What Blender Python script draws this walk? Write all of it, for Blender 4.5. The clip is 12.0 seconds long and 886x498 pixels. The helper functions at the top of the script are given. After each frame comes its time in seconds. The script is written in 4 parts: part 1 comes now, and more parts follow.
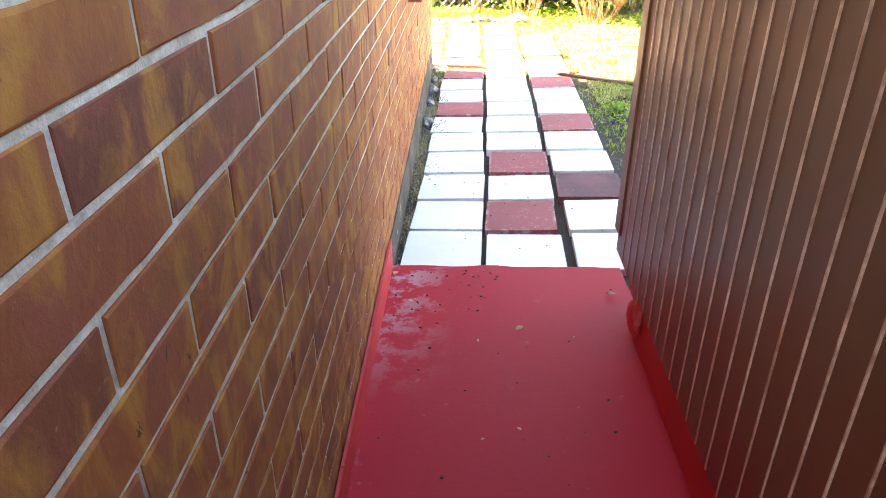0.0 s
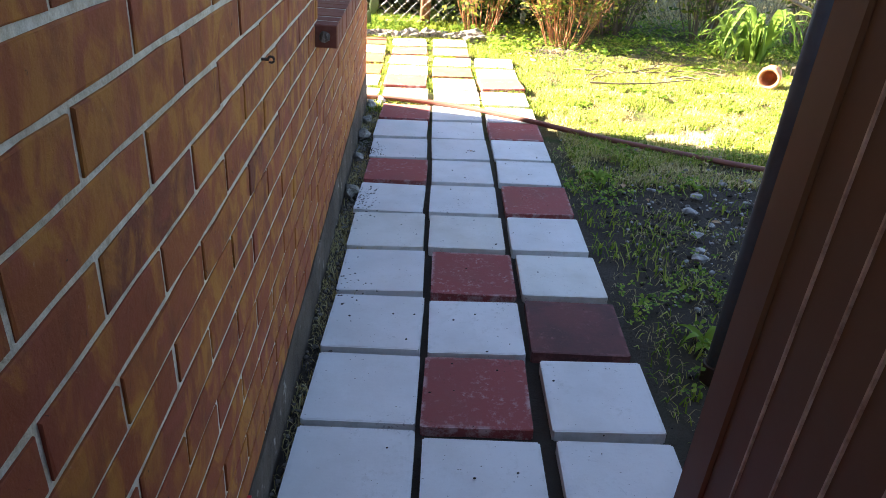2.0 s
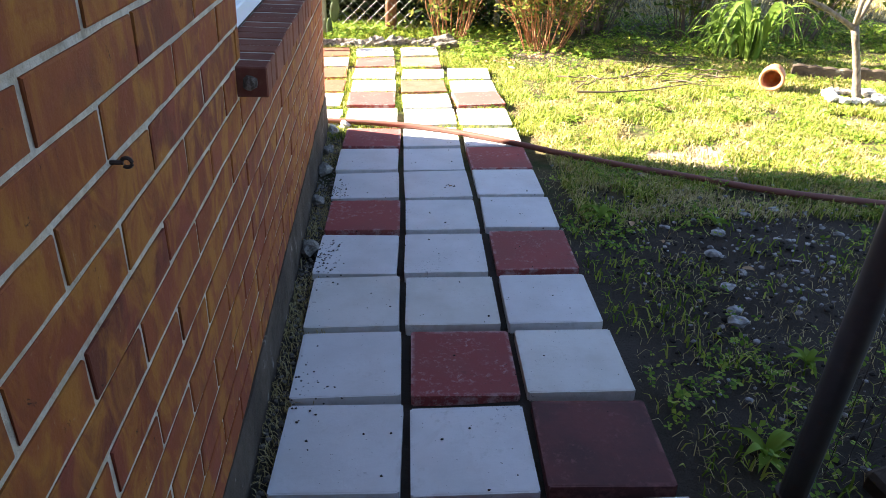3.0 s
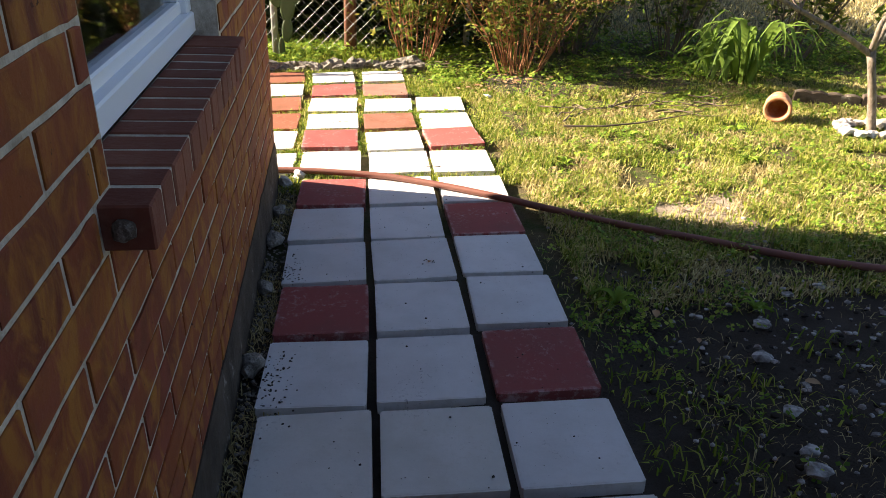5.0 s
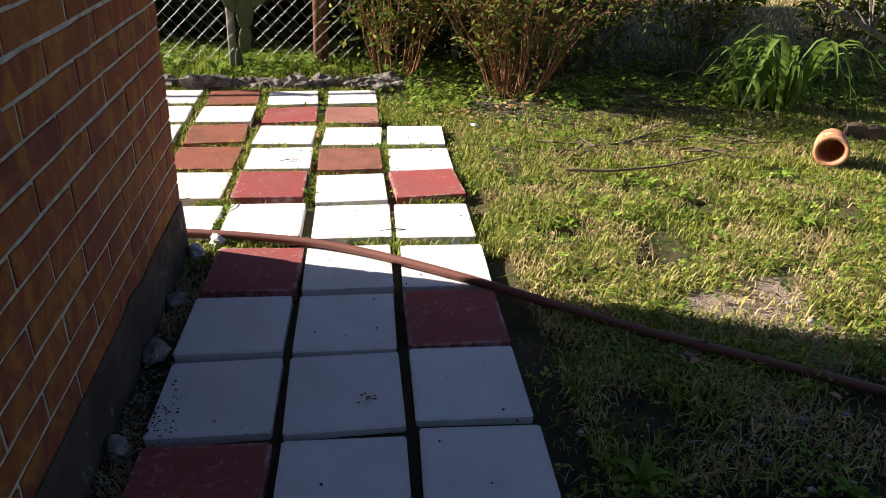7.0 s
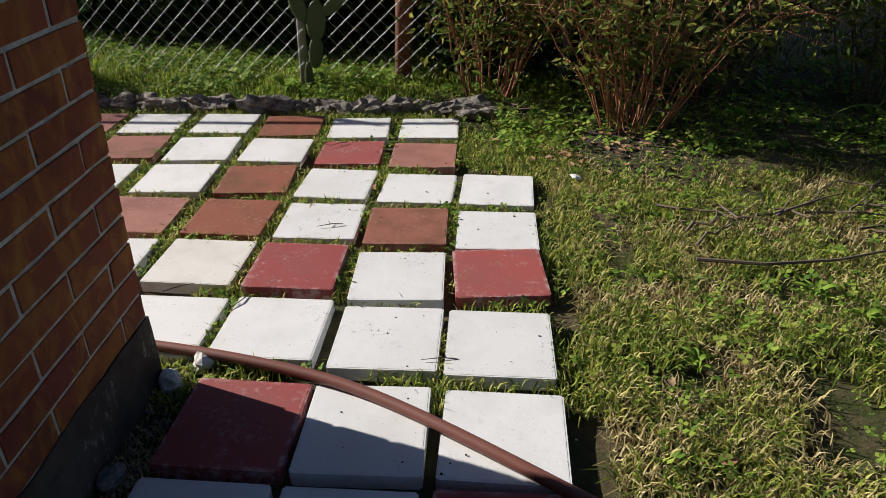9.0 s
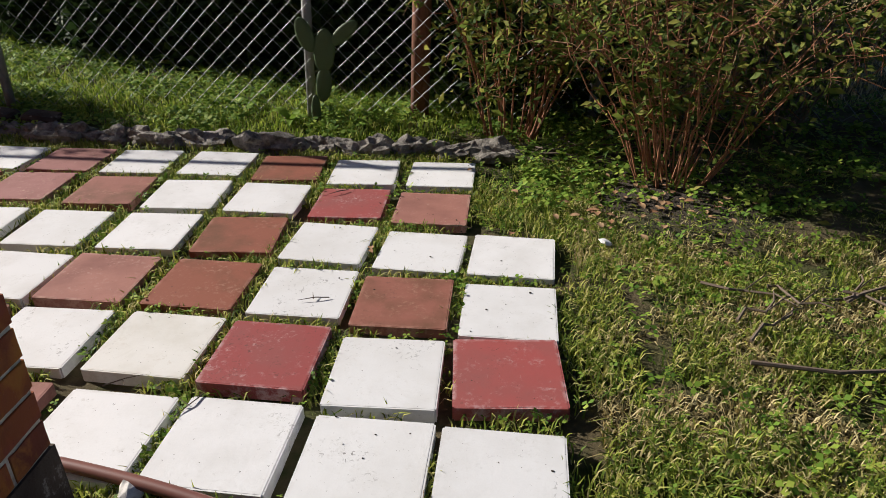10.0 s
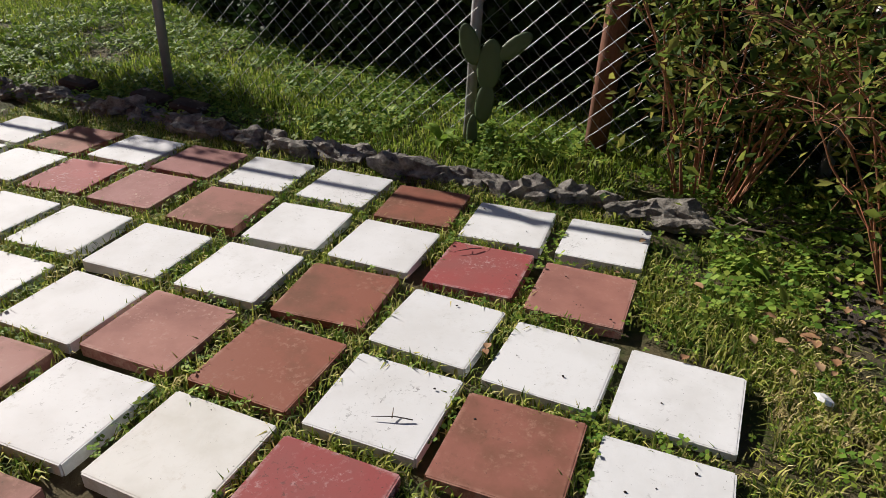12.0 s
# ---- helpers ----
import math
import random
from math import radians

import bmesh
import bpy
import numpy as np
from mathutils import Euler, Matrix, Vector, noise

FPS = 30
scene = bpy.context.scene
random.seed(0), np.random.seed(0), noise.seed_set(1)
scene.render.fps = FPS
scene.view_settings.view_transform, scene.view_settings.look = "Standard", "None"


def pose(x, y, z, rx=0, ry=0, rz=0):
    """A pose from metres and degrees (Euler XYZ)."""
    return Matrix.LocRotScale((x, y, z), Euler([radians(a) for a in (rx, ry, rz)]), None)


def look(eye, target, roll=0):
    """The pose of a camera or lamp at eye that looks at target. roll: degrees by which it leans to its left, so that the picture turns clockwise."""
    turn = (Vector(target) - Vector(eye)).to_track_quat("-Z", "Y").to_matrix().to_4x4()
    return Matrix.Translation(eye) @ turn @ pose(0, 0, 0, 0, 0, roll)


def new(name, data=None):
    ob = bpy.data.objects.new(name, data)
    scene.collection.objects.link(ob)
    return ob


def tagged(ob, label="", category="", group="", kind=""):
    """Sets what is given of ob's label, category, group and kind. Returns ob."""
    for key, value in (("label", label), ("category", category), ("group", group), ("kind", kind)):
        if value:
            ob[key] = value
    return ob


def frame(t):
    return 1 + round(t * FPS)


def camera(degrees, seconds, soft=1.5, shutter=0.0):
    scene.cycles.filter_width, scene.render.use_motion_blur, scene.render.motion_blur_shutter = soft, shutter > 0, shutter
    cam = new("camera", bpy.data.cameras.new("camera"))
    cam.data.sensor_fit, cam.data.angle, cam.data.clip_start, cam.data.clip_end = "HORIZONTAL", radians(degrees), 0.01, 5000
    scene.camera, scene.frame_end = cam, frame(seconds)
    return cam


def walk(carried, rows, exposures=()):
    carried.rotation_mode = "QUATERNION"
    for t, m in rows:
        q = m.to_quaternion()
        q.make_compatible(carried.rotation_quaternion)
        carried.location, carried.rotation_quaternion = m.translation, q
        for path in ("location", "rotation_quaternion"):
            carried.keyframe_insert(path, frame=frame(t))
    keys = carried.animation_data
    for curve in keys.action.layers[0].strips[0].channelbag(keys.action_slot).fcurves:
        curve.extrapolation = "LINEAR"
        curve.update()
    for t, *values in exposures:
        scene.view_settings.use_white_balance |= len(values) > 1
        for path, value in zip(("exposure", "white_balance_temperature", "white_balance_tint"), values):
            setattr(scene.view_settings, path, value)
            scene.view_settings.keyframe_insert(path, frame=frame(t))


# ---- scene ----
cam = camera(64.64, 12.0, soft=0.8)
PATH = [
    (0, (-0.0428, 0.2502, 1.223), (-0.0964, 2.0171, 0.2876), 0.08),
    (0.5, (-0.0255, 0.4971, 1.2389), (-0.0925, 2.3165, 0.4111), 0.40),
    (1, (-0.0472, 0.8252, 1.2169), (0.037, 2.633, 0.3656), 2.73),
    (1.5, (-0.0482, 1.1396, 1.2281), (0.0975, 2.9339, 0.3567), 2.30),
    (2, (-0.016, 1.4627, 1.2136), (0.0981, 3.2194, 0.2644), 4.76),
    (2.5, (-0.0062, 1.7728, 1.1918), (0.161, 3.5353, 0.2615), 3.54),
    (3, (0.0074, 2.0454, 1.1859), (0.1817, 3.794, 0.2309), 2.93),
    (3.2, (0.0123, 2.1642, 1.1725), (0.227, 3.9253, 0.2494), 3.08),
    (4.8, (-0.0087, 2.649, 1.1946), (0.3107, 4.3854, 0.2549), 3.18),
    (5, (0.0085, 2.7098, 1.1918), (0.2859, 4.4511, 0.2479), 3.28),
    (5.5, (0.1099, 2.9105, 1.1653), (0.3319, 4.689, 0.2778), 6.65),
    (6, (0.1998, 3.1402, 1.1157), (0.5216, 4.8461, 0.1225), 6.12),
    (6.5, (0.2287, 3.4067, 1.135), (0.6697, 5.165, 0.2901), 7.15),
    (7, (0.2617, 3.5558, 1.116), (0.5372, 5.2968, 0.1711), 4.06),
    (7.5, (0.381, 3.8434, 1.119), (0.4827, 5.5894, 0.1488), 4.48),
    (7.7, (0.4182, 3.924, 1.1181), (0.3709, 5.668, 0.1401), 3.04),
    (9.3, (0.4934, 4.6113, 1.1143), (0.475, 6.3364, 0.1025), 1.56),
    (9.5, (0.5181, 4.7323, 1.1286), (0.5497, 6.4523, 0.1085), 1.10),
    (10, (0.5323, 4.8906, 1.107), (0.4098, 6.6381, 0.1419), 2.29),
    (10.5, (0.4934, 5.1342, 1.1225), (0.2901, 6.9071, 0.2194), 0.01),
    (11, (0.4737, 5.2896, 1.115), (-0.0076, 6.9818, 0.1638), 1.03),
    (11.3, (0.4764, 5.3764, 1.0945), (-0.0069, 7.0812, 0.167), 3.12),
    (11.5, (0.4912, 5.4675, 1.0989), (-0.0113, 7.1307, 0.1082), 3.58),
    (12, (0.5087, 5.604, 1.0712), (-0.0789, 7.2277, 0.0621), 3.25),
]
EXPOSURES = [(0.0, 6.28, 9300, 13), (0.6, 5.62, 9100, 11), (1.0, 5.08, 8900, 10), (1.5, 4.40, 7900, 10), (2.5, 3.78, 6850, 11), (3.2, 3.39, 6850, 13), (4.8, 2.54, 7350, 14), (5.5, 2.15, 7350, 15), (6.0, 2.2, 7000, 15), (6.5, 1.82, 6900, 17), (7.0, 1.38, 6450, 17), (7.5, 0.95, 5900, 16), (9.3, 0.58, 6050, 12), (10.0, 0.62, 6050, 13), (12.0, 0.6, 6050, 13)]
walk(cam, [(t, look(eye, target, roll)) for t, eye, target, roll in PATH], EXPOSURES)

# ---- sky and sun ----
SUN_EL, SUN_WAY = radians(23.5), Vector((0.944, -0.330, 0)).normalized()
world = bpy.data.worlds.new("sky")
scene.world = world
world.use_nodes = True
wn = world.node_tree
sky = wn.nodes.new("ShaderNodeTexSky")
sky.sky_type, sky.sun_disc, sky.sun_elevation = "NISHITA", False, SUN_EL
sky.air_density, sky.dust_density = 0.55, 0.4
sky.sun_rotation = math.atan2(-SUN_WAY.x, -SUN_WAY.y)
wn.links.new(sky.outputs["Color"], wn.nodes["Background"].inputs["Color"])
wn.nodes["Background"].inputs["Strength"].default_value = 0.05
lamp = bpy.data.lights.new("sun", "SUN")
lamp.energy, lamp.angle, lamp.color = 5.0, radians(0.6), (1.0, 0.905, 0.765)
sun = new("sun", lamp)
sun.matrix_world = look((0, 0, 0), SUN_WAY * math.cos(SUN_EL) - Vector((0, 0, math.sin(SUN_EL)))) 
sun.location = (-6, 6, 8)

# ---- materials ----


class Nodes:
    """A small wrapper to write node materials in few lines."""

    def __init__(self, name, rough=0.8, metal=0.0, spec=0.4):
        self.m = bpy.data.materials.new(name)
        self.m.use_nodes = True
        self.t = self.m.node_tree
        self.b = self.t.nodes["Principled BSDF"]
        self.b.inputs["Roughness"].default_value = rough
        self.b.inputs["Metallic"].default_value = metal
        self.b.inputs["Specular IOR Level"].default_value = spec
        self.pos = self.node("ShaderNodeNewGeometry").outputs["Position"]

    def node(self, kind, **values):
        n = self.t.nodes.new(kind)
        for k, v in values.items():
            n.inputs[k].default_value = v
        return n

    def link(self, a, b):
        self.t.links.new(a, b)

    def mapped(self, scale):
        n = self.node("ShaderNodeMapping", Scale=scale)
        self.link(self.pos, n.inputs["Vector"])
        return n.outputs["Vector"]

    def noise(self, scale, detail=4.0, rough=0.6, vec=None, distortion=0.0):
        n = self.node("ShaderNodeTexNoise", Scale=scale, Detail=detail, Roughness=rough, Distortion=distortion)
        self.link(vec or self.pos, n.inputs["Vector"])
        return n.outputs["Fac"]

    def ramp(self, fac, lo, hi, a=(0, 0, 0), b=(1, 1, 1)):
        n = self.t.nodes.new("ShaderNodeValToRGB")
        e = n.color_ramp.elements
        e[0].position, e[1].position = lo, hi
        e[0].color, e[1].color = (*a, 1), (*b, 1)
        self.link(fac, n.inputs["Fac"])
        return n.outputs["Color"]

    def mix(self, fac, a, b, mode="MIX"):
        n = self.t.nodes.new("ShaderNodeMix")
        n.data_type, n.blend_type = "RGBA", mode
        for sock, v in ((n.inputs[0], fac), (n.inputs[6], a), (n.inputs[7], b)):
            if isinstance(v, (int, float)):
                sock.default_value = v
            elif isinstance(v, tuple):
                sock.default_value = (*v, 1)
            else:
                self.link(v, sock)
        return n.outputs[2]

    def random(self):
        return self.node("ShaderNodeObjectInfo").outputs["Random"]

    def island(self):
        return self.node("ShaderNodeNewGeometry").outputs["Random Per Island"]

    def colour(self, c):
        if isinstance(c, tuple):
            self.b.inputs["Base Color"].default_value = (*c, 1)
        else:
            self.link(c, self.b.inputs["Base Color"])
        return self

    def rough(self, fac, a, b):
        n = self.node("ShaderNodeMapRange")
        n.inputs["To Min"].default_value, n.inputs["To Max"].default_value = a, b
        self.link(fac, n.inputs["Value"])
        self.link(n.outputs["Result"], self.b.inputs["Roughness"])
        return self

    def bump(self, height, strength=0.3, distance=0.005):
        n = self.node("ShaderNodeBump", Strength=strength, Distance=distance)
        self.link(height, n.inputs["Height"])
        self.link(n.outputs["Normal"], self.b.inputs["Normal"])
        return self


def mat_paver(name, base, other, dirt, wear):
    """Painted concrete stepping stone: chalky paint, grime and worn spots."""
    n = Nodes(name, 0.75, 0, 0.3)
    big, fine = n.noise(5.0, 5), n.noise(60.0, 6, 0.7)
    c = n.mix(n.random(), base, other)
    c = n.mix(n.ramp(big, 0.42, 0.70, b=(0.8, 0.8, 0.8)), c, dirt)
    worn = n.mix(1.0, n.ramp(fine, 0.52, 0.66, b=(0.85, 0.85, 0.85)), n.ramp(n.noise(8.0, 5, 0.7), 0.48, 0.64), "MULTIPLY")
    c = n.mix(worn, c, wear)
    c = n.mix(n.ramp(n.noise(110.0, 3), 0.70, 0.73, b=(0.85, 0.85, 0.85)), c, (0.05, 0.04, 0.03))
    c = n.mix(n.ramp(n.noise(2.2, 7, 0.75, distortion=1.5), 0.60, 0.66, b=(0.35, 0.35, 0.35)), c, dirt)
    streaks = n.noise(1.0, 5, 0.7, n.mapped((90.0, 14.0, 30.0)))
    c = n.mix(n.ramp(streaks, 0.66, 0.74, b=(0.35, 0.35, 0.35)), c, wear)
    # rubbed arrises
    own = n.node("ShaderNodeTexCoord").outputs["Object"]
    away = n.node("ShaderNodeVectorMath")
    away.operation = "ABSOLUTE"
    n.link(own, away.inputs[0])
    part_xyz = n.node("ShaderNodeSeparateXYZ")
    n.link(away.outputs["Vector"], part_xyz.inputs[0])
    rim = n.node("ShaderNodeMath")
    rim.operation = "MAXIMUM"
    n.link(part_xyz.outputs["X"], rim.inputs[0])
    n.link(part_xyz.outputs["Y"], rim.inputs[1])
    rub = n.mix(1.0, n.ramp(rim.outputs[0], 0.455, 0.492, b=(0.9, 0.9, 0.9)), n.ramp(n.noise(17.0, 6, 0.75), 0.47, 0.60), "MULTIPLY")
    c = n.mix(rub, c, wear)
    # clusters of black grit pressed into the face
    grit = n.mix(1.0, n.ramp(n.noise(75.0, 4, 0.65, distortion=0.8), 0.58, 0.63), n.ramp(n.noise(3.3, 5, 0.7), 0.57, 0.70, b=(0.8, 0.8, 0.8)), "MULTIPLY")
    c = n.mix(grit, c, (0.05, 0.04, 0.032))
    n.colour(c).bump(n.mix(0.4, fine, n.noise(14.0, 4)), 0.3, 0.004)
    return n.rough(big, 0.6, 0.9).m


M_WHITE = mat_paver("white_painted_concrete", (0.77, 0.77, 0.765), (0.70, 0.705, 0.70), (0.62, 0.615, 0.595), (0.60, 0.595, 0.57))
M_CREAM = mat_paver("cream_painted_concrete", (0.73, 0.725, 0.68), (0.70, 0.69, 0.65), (0.58, 0.565, 0.50), (0.60, 0.575, 0.51))
M_RED = mat_paver("red_painted_concrete", (0.34, 0.082, 0.074), (0.28, 0.060, 0.057), (0.25, 0.090, 0.080), (0.50, 0.33, 0.32))
M_BROWN = mat_paver("weathered_red_concrete", (0.25, 0.082, 0.046), (0.31, 0.140, 0.115), (0.110, 0.060, 0.028), (0.37, 0.20, 0.14))
M_PINK = mat_paver("faded_pink_concrete", (0.36, 0.165, 0.125), (0.31, 0.135, 0.120), (0.22, 0.095, 0.075), (0.46, 0.28, 0.22))
M_DARK = mat_paver("stained_dark_red_concrete", (0.17, 0.050, 0.045), (0.15, 0.048, 0.045), (0.055, 0.042, 0.042), (0.24, 0.10, 0.09))

n = Nodes("fired_brick", 0.85, 0, 0.25)
streak = n.noise(1.0, 5, 0.6, n.mapped((15.0, 15.0, 8.5)), 0.9)
cloud = n.noise(13.0, 6, 0.65)
groove = n.noise(1.0, 6, 0.75, n.mapped((36.0, 36.0, 24.0)), 0.8)
blush = n.noise(1.0, 5, 0.6, n.mapped((9.0, 9.0, 11.0)), 0.6)
pit = n.noise(70.0, 5, 0.7)
tone = n.t.nodes.new("ShaderNodeValToRGB")
for k, (at, col) in enumerate(((0.0, (0.33, 0.105, 0.037)), (1.0, (0.31, 0.098, 0.040)), (0.30, (0.28, 0.076, 0.033)), (0.55, (0.36, 0.125, 0.038)), (0.78, (0.25, 0.068, 0.034)), (0.90, (0.18, 0.056, 0.034)))):
    e = tone.color_ramp.elements[k] if k < 2 else tone.color_ramp.elements.new(at)
    e.position, e.color = at, (*col, 1)
n.link(n.random(), tone.inputs["Fac"])
c = tone.outputs["Color"]
c = n.mix(n.ramp(blush, 0.48, 0.62, b=(0.7, 0.7, 0.7)), c, (0.33, 0.092, 0.062))
c = n.mix(n.ramp(streak, 0.46, 0.62, b=(0.8, 0.8, 0.8)), c, (0.50, 0.24, 0.045))
c = n.mix(n.ramp(cloud, 0.52, 0.72, b=(0.6, 0.6, 0.6)), c, (0.16, 0.055, 0.034))
c = n.mix(n.ramp(n.noise(4.0, 4), 0.50, 0.70, b=(0.5, 0.5, 0.5)), c, (0.29, 0.075, 0.040))
c = n.mix(n.ramp(groove, 0.645, 0.68, b=(0.85, 0.85, 0.85)), c, (0.050, 0.022, 0.014))
c = n.mix(n.ramp(pit, 0.66, 0.74, b=(0.5, 0.5, 0.5)), c, (0.55, 0.42, 0.30))
c = n.mix(1.0, c, (0.70, 0.59, 0.52), "MULTIPLY")
M_BRICK = n.colour(c).bump(n.mix(0.6, groove, pit), 0.5, 0.005).m
n = Nodes("dark_fired_brick", 0.85, 0, 0.25)
groove = n.noise(1.0, 3, 0.6, n.mapped((60.0, 150.0, 60.0)))
c = n.mix(n.random(), (0.22, 0.072, 0.042), (0.16, 0.050, 0.032))
c = n.mix(n.ramp(n.noise(25.0, 5), 0.5, 0.8, b=(0.6, 0.6, 0.6)), c, (0.25, 0.125, 0.085))
M_SILL_BRICK = n.colour(c).bump(groove, 0.6, 0.003).m
n = Nodes("lime_mortar", 0.95, 0, 0.2)
c = n.mix(n.ramp(n.noise(30.0, 6, 0.7), 0.35, 0.68), (0.60, 0.545, 0.45), (0.33, 0.28, 0.21))
M_MORTAR = n.colour(c).bump(n.noise(120.0, 4), 0.8, 0.004).m
n = Nodes("stained_concrete", 0.95, 0, 0.2)
c = n.mix(n.ramp(n.noise(6.0, 6), 0.35, 0.7), (0.050, 0.037, 0.028), (0.105, 0.082, 0.062))
c = n.mix(n.ramp(n.noise(22.0, 5), 0.55, 0.75, b=(0.7, 0.7, 0.7)), c, (0.035, 0.034, 0.025))
c = n.mix(n.ramp(n.noise(1.0, 7, 0.75, n.mapped((12.0, 12.0, 9.0))), 0.60, 0.66, b=(0.75, 0.75, 0.75)), c, (0.30, 0.27, 0.23))
M_CONCRETE = n.colour(c).bump(n.noise(45.0, 6, 0.7), 0.8, 0.008).m
n = Nodes("red_floor_paint", 0.6, 0, 0.10)
broad, spot = n.noise(3.0, 5), n.noise(11.0, 8, 0.72)
c = n.mix(broad, (0.33, 0.012, 0.022), (0.39, 0.020, 0.032))
edge = n.node("ShaderNodeSeparateXYZ")
n.link(n.pos, edge.inputs[0])
near_wall = n.ramp(edge.outputs["X"], 0.0, 0.12, (1, 1, 1), (0, 0, 0))
near_end = n.node("ShaderNodeMapRange")
near_end.inputs["From Min"].default_value, near_end.inputs["From Max"].default_value = 1.7, 2.35
n.link(edge.outputs["Y"], near_end.inputs["Value"])
wear = n.mix(1.0, n.ramp(spot, 0.47, 0.56), near_end.outputs["Result"], "MULTIPLY")
side = n.node("ShaderNodeMapRange")
side.inputs["From Min"].default_value, side.inputs["From Max"].default_value = -0.06, -0.27
n.link(edge.outputs["X"], side.inputs["Value"])
wear = n.mix(1.0, wear, side.outputs["Result"], "MULTIPLY")
c = n.mix(n.mix(1.0, wear, (0.75, 0.75, 0.75), "MULTIPLY"), c, (0.36, 0.31, 0.32))
c = n.mix(n.ramp(n.noise(16.0, 6), 0.66, 0.78, b=(0.4, 0.4, 0.4)), c, (0.44, 0.25, 0.25))
c = n.mix(n.ramp(n.noise(130.0, 2), 0.72, 0.75, b=(0.7, 0.7, 0.7)), c, (0.10, 0.03, 0.03))
M_REDSLAB = n.colour(c).bump(n.noise(70.0, 5), 0.25, 0.003).rough(broad, 0.5, 0.7).m
M_REDTRIM = Nodes("red_trim_paint", 0.5).colour((0.42, 0.016, 0.020)).m

n = Nodes("brown_coated_steel", 0.45, 0.0, 0.35)
up = n.node("ShaderNodeSeparateXYZ")
n.link(n.pos, up.inputs[0])
c = n.mix(n.noise(4.0, 5), (0.125, 0.066, 0.033), (0.165, 0.090, 0.046))
c = n.mix(n.ramp(n.noise(90.0, 4), 0.6, 0.8, b=(0.3, 0.3, 0.3)), c, (0.12, 0.06, 0.04))
low = n.node("ShaderNodeMapRange")
low.inputs["From Min"].default_value, low.inputs["From Max"].default_value = 0.75, 0.20
n.link(up.outputs["Z"], low.inputs["Value"])
spray = n.mix(1.0, low.outputs["Result"], n.ramp(n.noise(5.0, 4), 0.25, 0.65, (0.15, 0.15, 0.15)), "MULTIPLY")
c = n.mix(spray, c, (0.17, 0.028, 0.020))
M_STEEL = n.colour(c).bump(n.noise(35.0, 3), 0.12, 0.003).m
# pale base colour paints in the sky highlight along the ribs; red overspray low down
n = Nodes("highlit_ridge_steel", 0.30, 0.0, 0.6)
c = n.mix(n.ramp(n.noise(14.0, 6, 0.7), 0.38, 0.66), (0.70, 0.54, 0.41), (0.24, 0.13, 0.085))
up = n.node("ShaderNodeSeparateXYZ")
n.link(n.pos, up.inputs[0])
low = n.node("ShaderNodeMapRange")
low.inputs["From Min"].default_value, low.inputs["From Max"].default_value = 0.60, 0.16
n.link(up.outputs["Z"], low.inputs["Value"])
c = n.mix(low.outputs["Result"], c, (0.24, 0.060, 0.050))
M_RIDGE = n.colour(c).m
n = Nodes("grey_galvanised_steel", 0.5, 0.3)
M_GALV = n.colour(n.mix(n.noise(30.0, 5), (0.20, 0.205, 0.205), (0.34, 0.34, 0.33))).m
n = Nodes("weathered_pole_steel", 0.6, 0.35)
c = n.mix(n.noise(14.0, 6), (0.055, 0.060, 0.065), (0.13, 0.135, 0.14))
M_POLE = n.colour(n.mix(n.ramp(n.noise(40.0, 4), 0.6, 0.75, b=(0.6, 0.6, 0.6)), c, (0.13, 0.08, 0.05))).m
M_RUSTWIRE = Nodes("dark_rusted_wire", 0.7, 0.4).colour((0.07, 0.05, 0.04)).m
n = Nodes("terracotta", 0.85)
M_TERRA = n.colour(n.mix(n.ramp(n.noise(18.0, 5), 0.4, 0.7), (0.50, 0.19, 0.085), (0.60, 0.36, 0.24))).bump(n.noise(60.0, 4), 0.3, 0.003).m
n = Nodes("whitewashed_rock", 0.9)
M_WHITEROCK = n.colour(n.mix(n.ramp(n.noise(14.0, 6), 0.4, 0.65), (0.30, 0.27, 0.23), (0.74, 0.72, 0.68))).bump(n.noise(40.0, 6), 0.8, 0.01).m
n = Nodes("grey_rubble", 0.95)
M_RUBBLE = n.colour(n.mix(n.ramp(n.noise(30.0, 6), 0.4, 0.7), (0.16, 0.15, 0.14), (0.58, 0.57, 0.55))).bump(n.noise(50.0, 6), 0.8, 0.01).m
n = Nodes("pitted_grey_stone", 0.95)
c = n.mix(n.ramp(n.noise(20.0, 7, 0.7), 0.35, 0.7), (0.085, 0.075, 0.062), (0.40, 0.37, 0.32))
M_STONE = n.colour(c).bump(n.noise(30.0, 7, 0.7), 1.0, 0.02).m
n = Nodes("brown_hose_rubber", 0.5)
M_HOSE = n.colour(n.mix(n.noise(25.0, 5), (0.22, 0.085, 0.060), (0.15, 0.060, 0.048))).m
n = Nodes("tree_bark", 0.9)
M_BARK = n.colour(n.mix(n.ramp(n.noise(1.0, 6, 0.7, n.mapped((40.0, 40.0, 14.0))), 0.35, 0.7), (0.10, 0.075, 0.055), (0.30, 0.25, 0.20))).bump(n.noise(50.0, 5), 0.8, 0.006).m
n = Nodes("brown_wood_post", 0.9)
M_WOOD = n.colour(n.mix(n.noise(1.0, 6, 0.6, n.mapped((40.0, 40.0, 4.0))), (0.20, 0.085, 0.045), (0.11, 0.05, 0.03))).bump(n.noise(1.0, 4, 0.6, n.mapped((70.0, 70.0, 5.0))), 0.7, 0.006).m
M_VINYL = Nodes("white_vinyl", 0.35).colour((0.82, 0.84, 0.86)).m
# near black: the darkness of the room is put into its colour
M_ROOM = Nodes("unlit_room_black", 0.9).colour((0.03, 0.032, 0.03)).m
M_PLASTER = Nodes("plain_grey_render", 0.9).colour((0.45, 0.42, 0.38)).m
n = Nodes("roof_shingle", 0.95)
